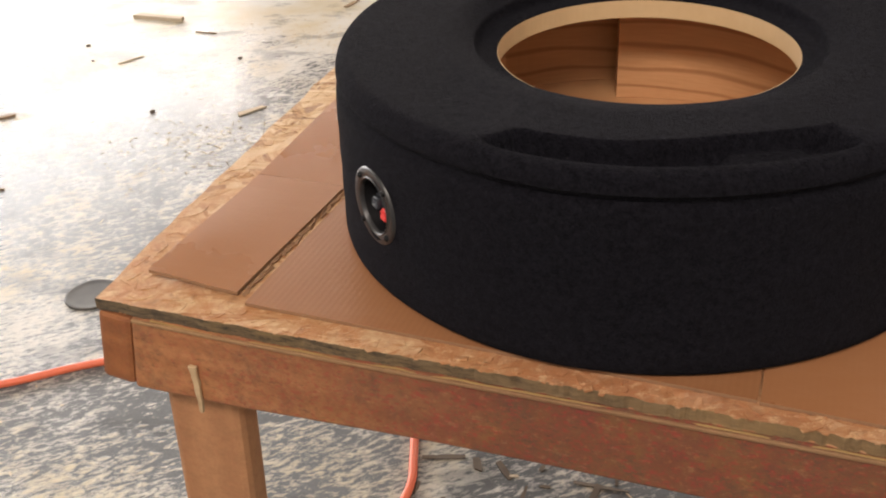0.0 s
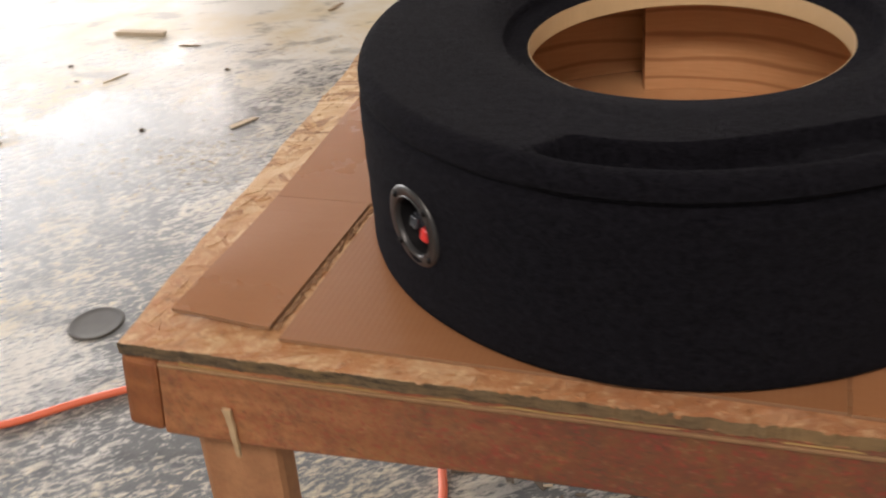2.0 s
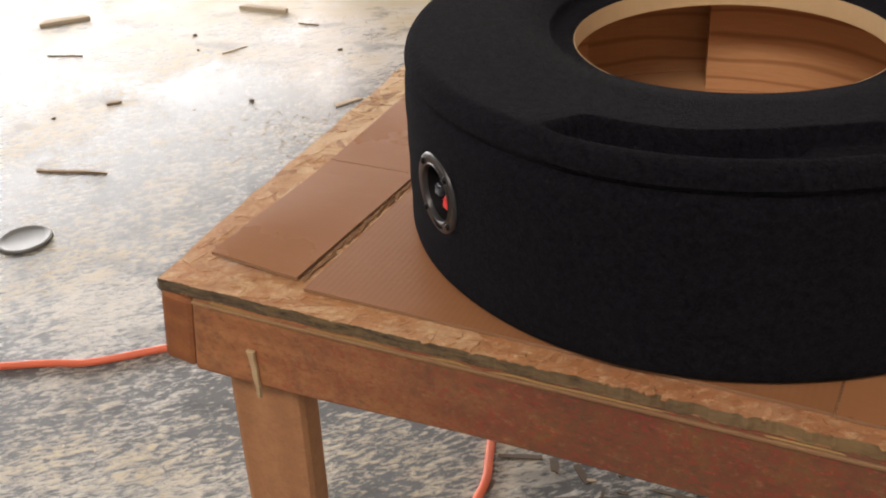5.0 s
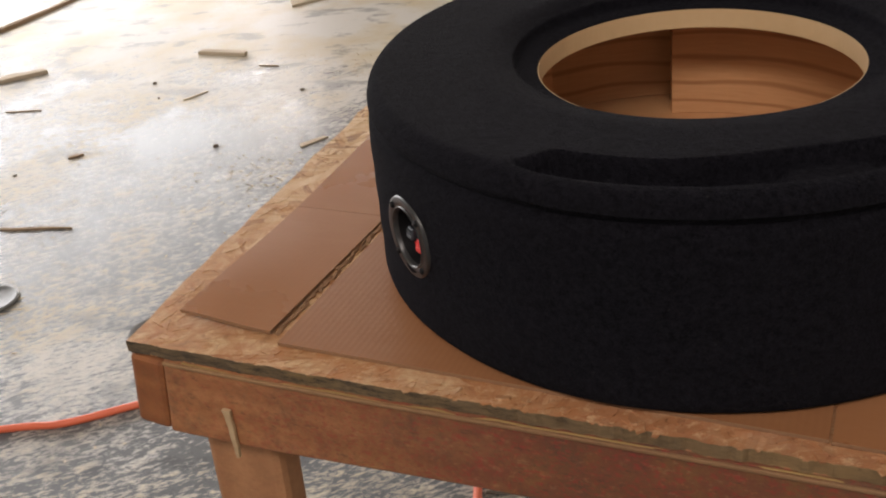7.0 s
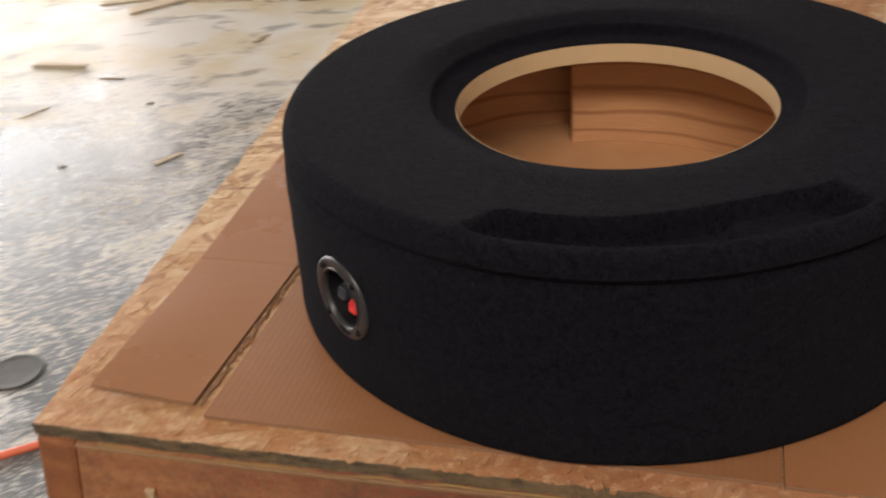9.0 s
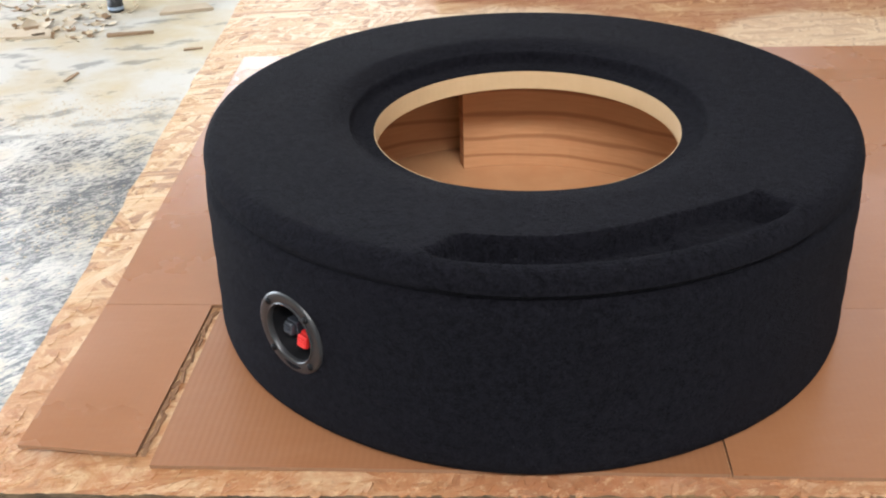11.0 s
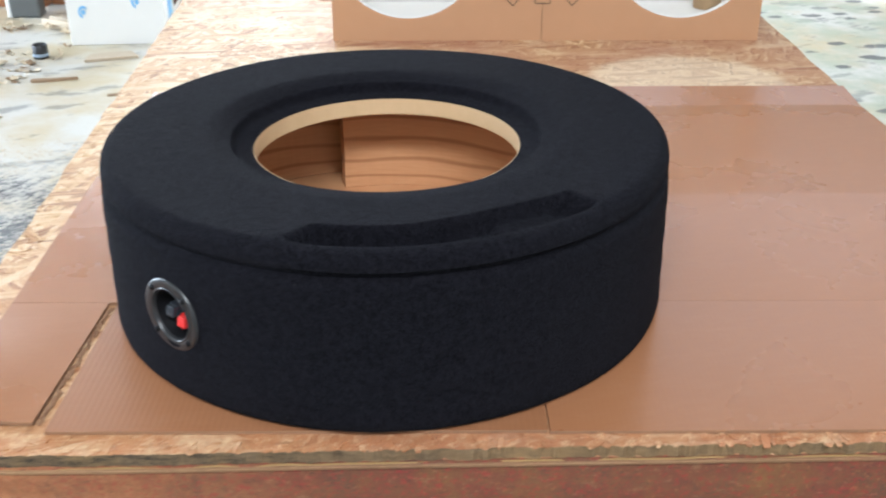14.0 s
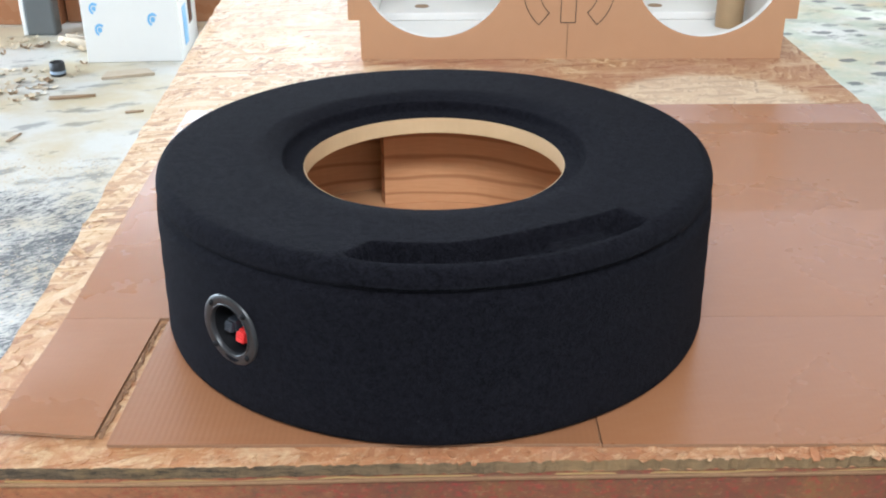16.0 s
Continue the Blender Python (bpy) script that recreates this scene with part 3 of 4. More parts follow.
for v in bm.verts:
    v.co.x *= 1.0 - 13 * max(0, -v.co.z + 0.004) + (0.9 if v.co.z > 0.020 and v.co.x < 0 else 0.0)
    v.co.x += 0.0006 * math.sin(v.co.z * 300) + 0.03 * v.co.z
bmesh.ops.transform(bm, matrix=Matrix.Translation((0.101, 0, TOP - 0.081)) @ Matrix.Rotation(radians(-2), 4, "Y"), verts=bm.verts[:])
part("splinter", bm, PALE_WOOD, bench, "pale split wood sliver")

# a thin yellowish bead under the sheet paints the lit edge of the rail
rnd = random.Random(8)
bm = tube([(0.06 + 1.1 * i / 40, front_y(0.06 + 1.1 * i / 40) - 0.0005 + rnd.uniform(-0.0006, 0.0006), TOP - 0.0150 + rnd.uniform(-0.0012, 0.0012)) for i in range(41)], 0.0010, 6)
part("gleam_bead", bm, EDGE_GLEAM, bench, "yellowish line painted for the light on the rail's edge")

# loose strands along the chewed rim
rnd = random.Random(11)
bm = bmesh.new()


def flake(bm, at, turn, length, width, thick, lift, roll):
    m = Matrix.Translation(at) @ Matrix.Rotation(turn, 4, "Z") @ Matrix.Rotation(lift, 4, "Y") @ Matrix.Rotation(roll, 4, "X")
    w0, w1 = width * rnd.uniform(0.5, 1), width * rnd.uniform(0.3, 1)
    c = [(-length / 2, -w0 / 2), (0, -width / 2), (length / 2, -w1 / 2), (length / 2, w1 / 2), (0, width / 2), (-length / 2, w0 / 2)]
    lo = [bm.verts.new(m @ Vector((x, y, 0))) for x, y in c]
    hi = [bm.verts.new(m @ Vector((x, y, thick))) for x, y in c]
    bm.faces.new(lo[::-1])
    bm.faces.new(hi)
    for i in range(6):
        bm.faces.new((lo[i], lo[(i + 1) % 6], hi[(i + 1) % 6], hi[i]))


for i in range(170):
    x = rnd.uniform(0.0, 1.2)
    y = front_y(x) + abs(rnd.gauss(0.0, 0.012)) + 0.006
    flake(bm, (x, y, TOP - 0.0002), rnd.gauss(0.5, 0.7), rnd.uniform(0.008, 0.026), rnd.uniform(0.002, 0.007), 0.0007, rnd.gauss(0, 0.03), rnd.gauss(0, 0.06))
for i in range(200):
    y = rnd.uniform(0.02, 2.3)
    x = left_x(y) + abs(rnd.gauss(0, 0.012)) + 0.008
    flake(bm, (x, y, TOP - 0.0002), rnd.gauss(1.3, 0.7), rnd.uniform(0.008, 0.028), rnd.uniform(0.002, 0.007), 0.0007, rnd.gauss(0, 0.03), rnd.gauss(0, 0.06))
# torn flakes standing proud where the front edge is worn away
for i in range(150):
    x = 0.28 + 0.92 * rnd.random()
    flake(bm, (x, front_y(x) + rnd.uniform(0.001, 0.016), TOP - 0.0008 + rnd.uniform(0, 0.0008)), rnd.gauss(0.9, 0.8), rnd.uniform(0.006, 0.018), rnd.uniform(0.003, 0.009), rnd.uniform(0.0006, 0.002), rnd.gauss(0, 0.10), rnd.gauss(0, 0.16))
chips = part("frayed_rim", bm, OSB, bench, "frayed wood strands on the rim")
tagged(chips, kind="stuff")

# ---- flattened cardboard box on the bench ----
card = thing("flattened_carton", (0, 0, 0), "flattened brown cardboard carton spread on the benchtop", "cardboard")
CT = 0.0035


def sheet(xs, ys, height, name, material, label="", thick=CT):
    """A sheet over the grid of xs(v) and ys, raised by height(x, y)."""
    bm = bmesh.new()
    nu = 28
    up, dn = [], []
    for y in ys:
        x0, x1 = xs(y)
        up.append([bm.verts.new((x0 + (x1 - x0) * i / nu, y, height(x0 + (x1 - x0) * i / nu, y) + thick)) for i in range(nu + 1)])
        dn.append([bm.verts.new((v.co.x, v.co.y, v.co.z - thick)) for v in up[-1]])
    rim = []
    for j in range(len(ys) - 1):
        for i in range(nu):
            bm.faces.new((up[j][i], up[j][i + 1], up[j + 1][i + 1], up[j + 1][i]))
            bm.faces.new((dn[j][i], dn[j + 1][i], dn[j + 1][i + 1], dn[j][i + 1]))
        rim.append((up[j][0], up[j + 1][0], dn[j + 1][0], dn[j][0]))
        rim.append((up[j][nu], dn[j][nu], dn[j + 1][nu], up[j + 1][nu]))
    for i in range(nu):
        rim.append((up[0][i], dn[0][i], dn[0][i + 1], up[0][i + 1]))
        rim.append((up[-1][i], up[-1][i + 1], dn[-1][i + 1], dn[-1][i]))
    for f in rim:
        bm.faces.new(f).material_index = 1
    return part(name, bm, [material, CARD_EDGE], card, label)


def span(a, b, n):
    return [a + (b - a) * i / n for i in range(n + 1)]


def main_height(x, y):
    """Rising a little to a crease, falling away behind it, with the last strip curling up."""
    lean = smooth(0.10, 0.50, x)
    z = TOP + 0.0005
    if y < 0.54:
        z += 0.0085 * lean * (y - 0.2655) / (0.54 - 0.2655)
    elif y < 0.925:
        z += 0.0085 * lean * (0.925 - y) / (0.925 - 0.54)
    else:
        z += 0.008 * lean * (y - 0.925) / (1.005 - 0.925)
    return z + 0.0004 * (1 + math.sin(x * 9 + y * 5)) * smooth(0.27, 0.5, y)


sheet(lambda y: (0.030 - 0.035 * (y - 0.27), 1.235 - 0.02 * y), span(0.2658, 0.538, 9) + span(0.542, 0.923, 16) + span(0.927, 1.005, 8), main_height, "main_panel", CARD)
sheet(lambda y: (0.0345 - 0.02 * (y - 0.04), 0.1315 + 0.03 * (y - 0.04)), span(0.042, 0.262, 8) + [0.2652], lambda x, y: TOP + 0.0005 + 0.0085 * (1 - smooth(0.03, 0.262, y)) * (1 - 0.85 * smooth(0.03, 0.135, x)), "side_flap", CARD, "narrow flap lifting at its free end")
sheet(lambda y: (0.146 + 0.012 * y, 0.6055), span(0.030, 0.262, 6) + [0.2652], lambda x, y: TOP + 0.0005, "front_flap", CARD_IN, "rough corrugated flap")
sheet(lambda y: (0.6078, 1.232), span(0.0285, 0.262, 6) + [0.2652], lambda x, y: TOP + 0.0006 + 0.0005 * (1 - smooth(0.1, 0.26, y)) * (1 + math.sin(x * 7)), "front_flap", CARD)
bm = bmesh.new()
rnd = random.Random(5)
for i in range(26):
    y = 0.05 + 0.21 * i / 26
    flake(bm, (0.1335 + 0.03 * (y - 0.04) + rnd.uniform(0, 0.004), y, TOP + 0.001), 1.5 + rnd.gauss(0, 0.3), 0.012, 0.004, 0.0012, rnd.gauss(0, 0.1), rnd.gauss(0, 0.4))
part("torn_edge", bm, CARD_EDGE, card, "torn fibrous cut edge")

# ---- the round subwoofer enclosure ----
CX, CY, R, HT = 0.4502, 0.3293, 0.3052, 0.190
sub = thing("subwoofer_enclosure", (CX, CY, TOP + 0.0046), "round black carpeted subwoofer enclosure on flattened cardboard", "speaker box")
HT -= 0.0046
RING_TOP = HT - 0.0186


def shell_profile():
    p = [(R - 0.010, 0.0), (R - 0.003, 0.0008), (R + 0.0018, 0.004)]
    for k in range(1, 24):
        z = 0.004 + (HT - 0.055) * k / 24
        p.append((R + 0.0028 * (1 - z / HT) + 0.0003 * math.sin(k * 0.9), z))
    # soft crease under the rolled rim
    for k in range(19):
        z = HT - 0.051 + 0.037 * k / 18
        dip = 0.0062 * math.exp(-((z - (HT - 0.0275)) / 0.0046) ** 2)
        p.append((R - dip + 0.0008 - 0.0022 * k / 18, z))
    e = 0.0135
    for k in range(1, 10):
        a = math.pi / 2 * k / 9
        p.append((R - 0.002 - e + e * math.cos(a), HT - e + e * math.sin(a)))
    r0, r1 = R - 0.002 - e, 0.202
    for k in range(1, 66):
        p.append((r0 + (r1 - r0) * k / 65, HT))
    # the carpet slopes gently in, then turns down to the baffle
    for k in range(1, 11):
        p.append((r1 - 0.029 * k / 10, HT - 0.0056 * (k / 10) ** 1.6))
    for k in range(1, 7):
        a = radians(18 + 66 * k / 6)
        p.append((0.1712 - 0.0045 * math.sin(a), HT - 0.0112 + 0.0060 * math.cos(a)))
    p += [(0.1660, HT - 0.0140), (0.1640, HT - 0.0170), (0.1600, RING_TOP + 0.0008), (0.1530, RING_TOP), (0.1475, RING_TOP), (0.1455, RING_TOP - 0.001), (0.1448, RING_TOP - 0.0035)]
    return p


def slot_depth(r, deg):
    """The curved hand slot pressed into the top, with a tapering end."""
    run = smooth(-105.5, -103.0, deg) * (1 - smooth(-47.0, -45.4, deg))
    inner = 0.2560 + 0.026 * (1 - smooth(-105.5, -101.0, deg)) - 0.0105 * smooth(-90, -64, deg) + 0.007 * smooth(-60, -46, deg)
    across = smooth(inner - 0.0008, inner + 0.0022, r) * (1 - smooth(0.2835, 0.2885, r))
    step = 1.0 - 0.30 * smooth(-66, -64.5, deg) * (1 - smooth(-52, -50, deg))
    return 0.022 * run * across * step


bm = bmesh.new()
prof = shell_profile()
N = 480
cols = []
for i in range(N):
    deg = -180 + 360 * i / N
    a = radians(deg)
    wob = 0.0008 * math.sin(3 * a + 0.6) + 0.0005 * math.sin(7 * a)
    col = []
    for r, z in prof:
        lip = 0.0035 * smooth(-108, -100, deg) * (1 - smooth(-50, -40, deg)) * smooth(0.272, 0.290, r) if z > HT - 0.02 else 0.0
        zz = z - (slot_depth(r, deg) if z > HT - 0.004 else 0) - lip
        rr = r + (wob if r > 0.28 else 0)
        col.append(bm.verts.new((rr * math.cos(a), rr * math.sin(a), zz)))
    cols.append(col)
for i in range(N):
    c, d = cols[i], cols[(i + 1) % N]
    for j in range(len(prof) - 1):
        bm.faces.new((c[j], d[j], d[j + 1], c[j + 1]))
# the terminal cup sits in a round opening cut through the carpet
TH = radians(-128.7)
cup_at = Vector((R * math.cos(TH), R * math.sin(TH), 0.0870))
bmesh.ops.delete(bm, geom=[f for f in bm.faces if (f.calc_center_median() - cup_at).length < 0.0285], context="FACES")
part("carpet_cover", bm, CARPET, sub, "black automotive carpet stretched over the box", True)
part("baffle_ring", lathe([(0.1446, RING_TOP - 0.0012), (0.1444, RING_TOP - 0.0205), (0.1452, RING_TOP - 0.0215), (0.250, RING_TOP - 0.0215), (0.250, RING_TOP - 0.004), (0.150, RING_TOP - 0.004)], 128, closed_profile=True), MDF_RING, sub, "pale cut edge of the wooden baffle", False)
part("inner_wall", lathe([(0.226, 0.0165), (0.226, RING_TOP - 0.022), (0.244, RING_TOP - 0.022), (0.244, 0.0165)], 80, -215, 108.0, closed_profile=True), PLY, sub, "curved pine lining inside the box")
part("outer_wall", lathe([(0.286, 0.0165), (0.286, RING_TOP - 0.022), (0.2965, RING_TOP - 0.022), (0.2965, 0.0165)], 24, 95, 160, closed_profile=True), PLY, sub)
part("bottom_board", lathe([(0.0, 0.002), (0.294, 0.002), (0.294, 0.016), (0.0, 0.016)], 96), PLY, sub, "pine bottom board")

# terminal cup on the side
nrm = Vector((math.cos(TH), math.sin(TH), 0))
rgt = Vector((-math.sin(TH), math.cos(TH), 0)) * 1
side = Matrix(((rgt.x, 0, nrm.x, nrm.x * (R - 0.0026)), (rgt.y, 0, nrm.y, nrm.y * (R - 0.0026)), (0, 1, 0, 0.0870), (0, 0, 0, 1))) @ Matrix.Diagonal((1.03, 1.045, 1.0, 1.0))


def on_side(bm):
    bmesh.ops.transform(bm, matrix=side, verts=bm.verts[:])
    return bm


cup_profile = [(0.0352, -0.004), (0.0358, 0.0022), (0.0350, 0.0044), (0.0336, 0.0052), (0.0300, 0.0046), (0.0262, 0.0050), (0.0250, 0.0040), (0.0245, 0.0024), (0.0242, 0.0010)]
cup = part("terminal_cup", on_side(lathe(cup_profile, 64)), CUP_PLASTIC, sub, "round black plastic terminal cup", True)
# the recess's shade is put into its near-black colour
part("cup_recess", on_side(lathe([(0.0243, 0.0014), (0.0228, -0.0150), (0.0200, -0.0185), (0.0, -0.0190)], 48)), DARK_HOLE, cup, "deep dark centre", True)
part("rim_ring", on_side(lathe([(0.0246, 0.0034), (0.0251, 0.0056), (0.0259, 0.0059), (0.0266, 0.0048)], 64)), CUP_PLASTIC, cup, "rubbed shiny inner lip", smooth=True)


def clip(dx, dy, material, label):
    """A spring terminal: block on the cup's floor, tilted lever with a ribbed thumb end and a wire hole."""
    bm = box((dx - 0.0060, dy - 0.0060, -0.0188), (dx + 0.0060, dy + 0.0060, -0.0060), 0.0012)
    tilt = Matrix.Rotation(radians(-16), 4, "X")
    box((dx - 0.0052, dy - 0.0050, -0.0064), (dx + 0.0052, dy + 0.0052, -0.0010), 0.0014, bm, tilt)
    for k in range(3):
        box((dx - 0.0042, dy - 0.0036 + 0.0030 * k, -0.0016), (dx + 0.0042, dy - 0.0024 + 0.0030 * k, -0.0002), 0.0004, bm, tilt, 1)
    part("push_terminal", on_side(bm), material, cup, label)


clip(-0.0092, -0.0027, GREY_PLASTIC, "dark grey spring terminal")
clip(0.0062, -0.0087, RED_PLASTIC, "bright red spring terminal")
part("terminal_post", on_side(box((-0.0045, 0.0040, -0.0188), (0.0055, 0.0130, -0.0090), 0.0015)), BLACK_PLASTIC, cup)
for k in range(4):
    a = radians(45 + 90 * k)
    bm = lathe([(0.0, 0.0072), (0.0018, 0.0070), (0.0028, 0.0060), (0.0030, 0.0050)], 14)
    bmesh.ops.translate(bm, vec=(0.0305 * math.cos(a), 0.0305 * math.sin(a), 0), verts=bm.verts[:])
    part("screw", on_side(bm), DARK_HOLE, cup, smooth=True)

# ---- the raw MDF speaker box behind ----
BY = 1.346
mdf = thing("speaker_box", (0.724, BY, TOP), "unfinished brown MDF speaker box with two round cut-outs", "speaker box")
BW, BH, BD, TKN = 0.459, 0.405, 0.40, 0.018


def front_panel():
    """The front board: tabs at the sides, two round holes, cut as strips of quads."""
    bm = bmesh.new()
    holes = ((-0.281, 0.2005, 0.1545), (0.272, 0.2005, 0.1545))
    pts_f = []

    def ring(cx, cz, r, y):
        return [bm.verts.new((cx + r * math.cos(2 * math.pi * k / 72), y, cz + r * math.sin(2 * math.pi * k / 72))) for k in range(72)]

    # outer loop
    loop = [(-0.435, 0), (0.435, 0), (0.435, 0.082), (BW, 0.082), (BW, BH), (-BW, BH), (-BW, 0.082), (-0.435, 0.082)]
    for y in (0.0, TKN):
        o = [bm.verts.new((x, y, z)) for x, z in loop]
        edges = [bm.edges.new((o[i], o[(i + 1) % 8])) for i in range(8)]
        rings = []
        for h in holes:
            q = ring(*h, y)
            rings.append(q)
            edges += [bm.edges.new((q[i], q[(i + 1) % 72])) for i in range(72)]
        bmesh.ops.triangle_fill(bm, use_beauty=True, edges=edges)
        pts_f.append((o, rings))
    (o0, r0), (o1, r1) = pts_f
    for i in range(8):
        bm.faces.new((o0[i], o0[(i + 1) % 8], o1[(i + 1) % 8], o1[i]))
    for a, b in zip(r0, r1):
        for i in range(72):
            f = bm.faces.new((a[i], b[i], b[(i + 1) % 72], a[(i + 1) % 72]))
            f.material_index = 1
    return bm


part("front_panel", front_panel(), [MDF, WHITE_BOARD], mdf, "raw brown MDF front with two round holes")
part("bottom_panel", box((-0.433, TKN + 0.0005, 0.001), (0.433, BD, 0.018)), WHITE_BOARD, mdf, "white lined inside")
part("back_panel", box((-BW, BD + 0.0005, 0.001), (BW, BD + 0.018, 0.21)), WHITE_BOARD, mdf)
for s in (-1, 1):
    part("side_panel", box((min(s * 0.4145, s * 0.4325), TKN + 0.0005, 0.0185), (max(s * 0.4145, s * 0.4325), BD, BH - 0.019)), WHITE_BOARD, mdf)
part("divider", box((-0.009, TKN + 0.0005, 0.0185), (0.009, BD - 0.001, BH - 0.0185)), WHITE_BOARD, mdf)
part("brace", box((-0.414, 0.26, 0.0185), (-0.02, BD - 0.001, 0.036), 0.002), WHITE_BOARD, mdf)
part("brace", box((0.02, 0.26, 0.0185), (0.414, BD - 0.001, 0.036), 0.002), WHITE_BOARD, mdf)
for x in (-0.315, 0.232):
    bm = lathe([(0.0, 0.0012), (0.016, 0.0012), (0.017, 0.0)], 32)
    bmesh.ops.translate(bm, vec=(x, 0.325, 0.0362), verts=bm.verts[:])
    part("bored_hole", bm, BARK, mdf, "small brown bored hole")
bm = lathe([(0.030, 0.0), (0.030, 0.33), (0.027, 0.33), (0.027, 0.0)], 32, closed_profile=True)
bmesh.ops.translate(bm, vec=(0.375, 0.20, 0.0186), verts=bm.verts[:])
part("port_tube", bm, MDF_RING, mdf, "cream round tube standing inside", True)


def groove(pts, width=0.0016):
    """A thin drawn outline on the front board, in x and z."""
    bm = bmesh.new()
    for (x0, z0), (x1, z1) in zip(pts, pts[1:] + pts[:1]):
        d = Vector((x1 - x0, 0, z1 - z0))
        if d.length < 1e-6:
            continue
        n = Vector((-d.z, 0, d.x)).normalized() * width / 2
        a, b = Vector((x0, -0.0012, z0)), Vector((x1, -0.0012, z1))
        lo = [bm.verts.new(q) for q in (a - n, b - n, b + n, a + n)]
        hi = [bm.verts.new(q.co + Vector((0, 0.0009, 0))) for q in lo]
        bm.faces.new(lo)
        bm.faces.new(hi[::-1])
        for i in range(4):
            bm.faces.new((lo[i], lo[(i + 1) % 4], hi[(i + 1) % 4], hi[i]))
    return bm


part("drawn_bar", groove([(-0.0245, 0.076), (0.006, 0.076), (0.006, 0.24), (-0.0245, 0.24)]), INK, mdf, "drawn outline of a bar")
for s, c in ((-1, -0.0092), (1, -0.0092)):
    arc = []
    for k in range(15):
        a = radians(-50 + 50 * k / 14)
        arc.append((c + s * 0.092 * math.cos(a), 0.142 + 0.092 * math.sin(a)))
    inner = []
    for k in range(15):
        a = radians(0 - 50 * k / 14)
        inner.append((c + s * 0.060 * math.cos(a), 0.142 + 0.060 * math.sin(a)))
    part("drawn_arc", groove(arc + inner), INK, mdf, "drawn outline of an arc")
part("drawn_line", groove([(-0.009, 0.001), (-0.009, 0.074)], 0.0005), INK, mdf)

# ---- on the floor beside the bench ----
cord_pts = [(-3.2, -0.9), (-2.2, -0.15), (-1.45, 0.30), (-1.02, 0.540), (-0.894, 0.598), (-0.755, 0.712), (-0.57, 0.832), (-0.33, 0.93), (-0.13, 0.885), (-0.03, 0.755), (0.012, 0.66), (0.036, 0.565), (0.02, 0.40), (-0.10, 0.22)]
cord = link("extension_cord", tube([(x, y, 0.0085) for x, y in cord_pts], 0.0082, 12), ORANGE, None, smooth=True)
tagged(cord, "bright orange extension cord snaking across the floor", "cord")

strap = link("webbing_strap", ribbon([(-0.762, 1.176, 0.0015), (-0.725, 1.13, 0.006), (-0.68, 1.07, 0.004), (-0.63, 1.00, 0.0015), (-0.565, 0.93, 0.0015), (-0.48, 0.86, 0.0015)], 0.042, 0.003), STRAP)
tagged(strap, "short black webbing strap lying on the floor", "strap")

bm = lathe([(0.0, 0.003), (0.042, 0.003), (0.054, 0.0035), (0.060, 0.005), (0.064, 0.004), (0.065, 0.001), (0.0, 0.001)], 48)
lid = link("plastic_lid", bm, LID, None, smooth=True)
lid.location = (-0.925, 0.948, 0)
tagged(lid, "smoky grey round plastic lid on the floor", "lid")

bm = lathe([(0.0, 0.004), (0.050, 0.004), (0.058, 0.006), (0.064, 0.010), (0.069, 0.009), (0.071, 0.001), (0.0, 0.001)], 48)
puck = link("plastic_lid", bm, CLEAR_LID, None, smooth=True)
puck.location = (-1.447, 0.945, 0)
tagged(puck, "milky pale plastic lid lying on the concrete floor", "lid")

# chips swept under the bench
bm = bmesh.new()
rnd = random.Random(33)
for i in range(48):
    x, y = rnd.uniform(0.04, 0.50), rnd.uniform(0.56, 0.95)
    flake(bm, (x, y, 0.0005), rnd.gauss(0.7, 0.8), rnd.choice((0.02, 0.03, 0.05, 0.10)), rnd.uniform(0.005, 0.016), 0.0015, rnd.uniform(-0.05, 0.0), rnd.uniform(-0.1, 0.1))
tagged(link("wood_chips", bm, CHIP), "dark bark chips scattered on the concrete floor", "wood chips", kind="stuff")

# splinters and offcuts told apart one by one
sticks = [((-1.730, 1.270), (-1.509, 1.320), 0.012, 0.006, 1), ((-2.445, 2.030), (-2.304, 2.064), 0.010, 0.004, 1), ((-3.303, 2.805), (-3.215, 3.66), 0.024, 0.018, 1),
          ((-1.788, 2.249), (-1.739, 2.339), 0.008, 0.004, 0), ((-1.880, 1.730), (-1.842, 1.762), 0.020, 0.006, 1), ((-1.242, 3.028), (-1.222, 3.120), 0.016, 0.006, 1),
          ((-1.262, 3.563), (-1.071, 3.600), 0.022, 0.012, 1), ((-0.880, 3.380), (-0.806, 3.396), 0.020, 0.006, 1), ((-1.69, 2.62), (-1.60, 2.62), 0.008, 0.004, 1)]
rnd = random.Random(21)
for (xa, ya), (xb, yb), wd, th, tone in sticks:
    ln = math.hypot(xb - xa, yb - ya)
    bm = box((-ln / 2, -wd / 2, 0), (ln / 2, wd / 2, th), 0.0008, seg=1)
    for i in range(1, 7):
        bmesh.ops.bisect_plane(bm, geom=bm.verts[:] + bm.edges[:] + bm.faces[:], plane_co=(-ln / 2 + ln * i / 7, 0, 0), plane_no=(1, 0, 0))
    for v in bm.verts:
        v.co.y = v.co.y * (1 - 0.5 * smooth(0.0, ln / 2, v.co.x)) + 0.02 * ln * math.sin(v.co.x / ln * 5) + rnd.uniform(-0.08, 0.08) * wd
        v.co.z *= rnd.uniform(0.8, 1.15)
    ob = link("wood_offcut", bm, (SHAVING, BARK)[tone])
    ob.location, ob.rotation_euler = ((xa + xb) / 2, (ya + yb) / 2, 0.0), (0, 0, math.atan2(yb - ya, xb - xa))
    tagged(ob, "thin splintered wood offcut on the dusty floor", "wood scrap", "floor offcuts")


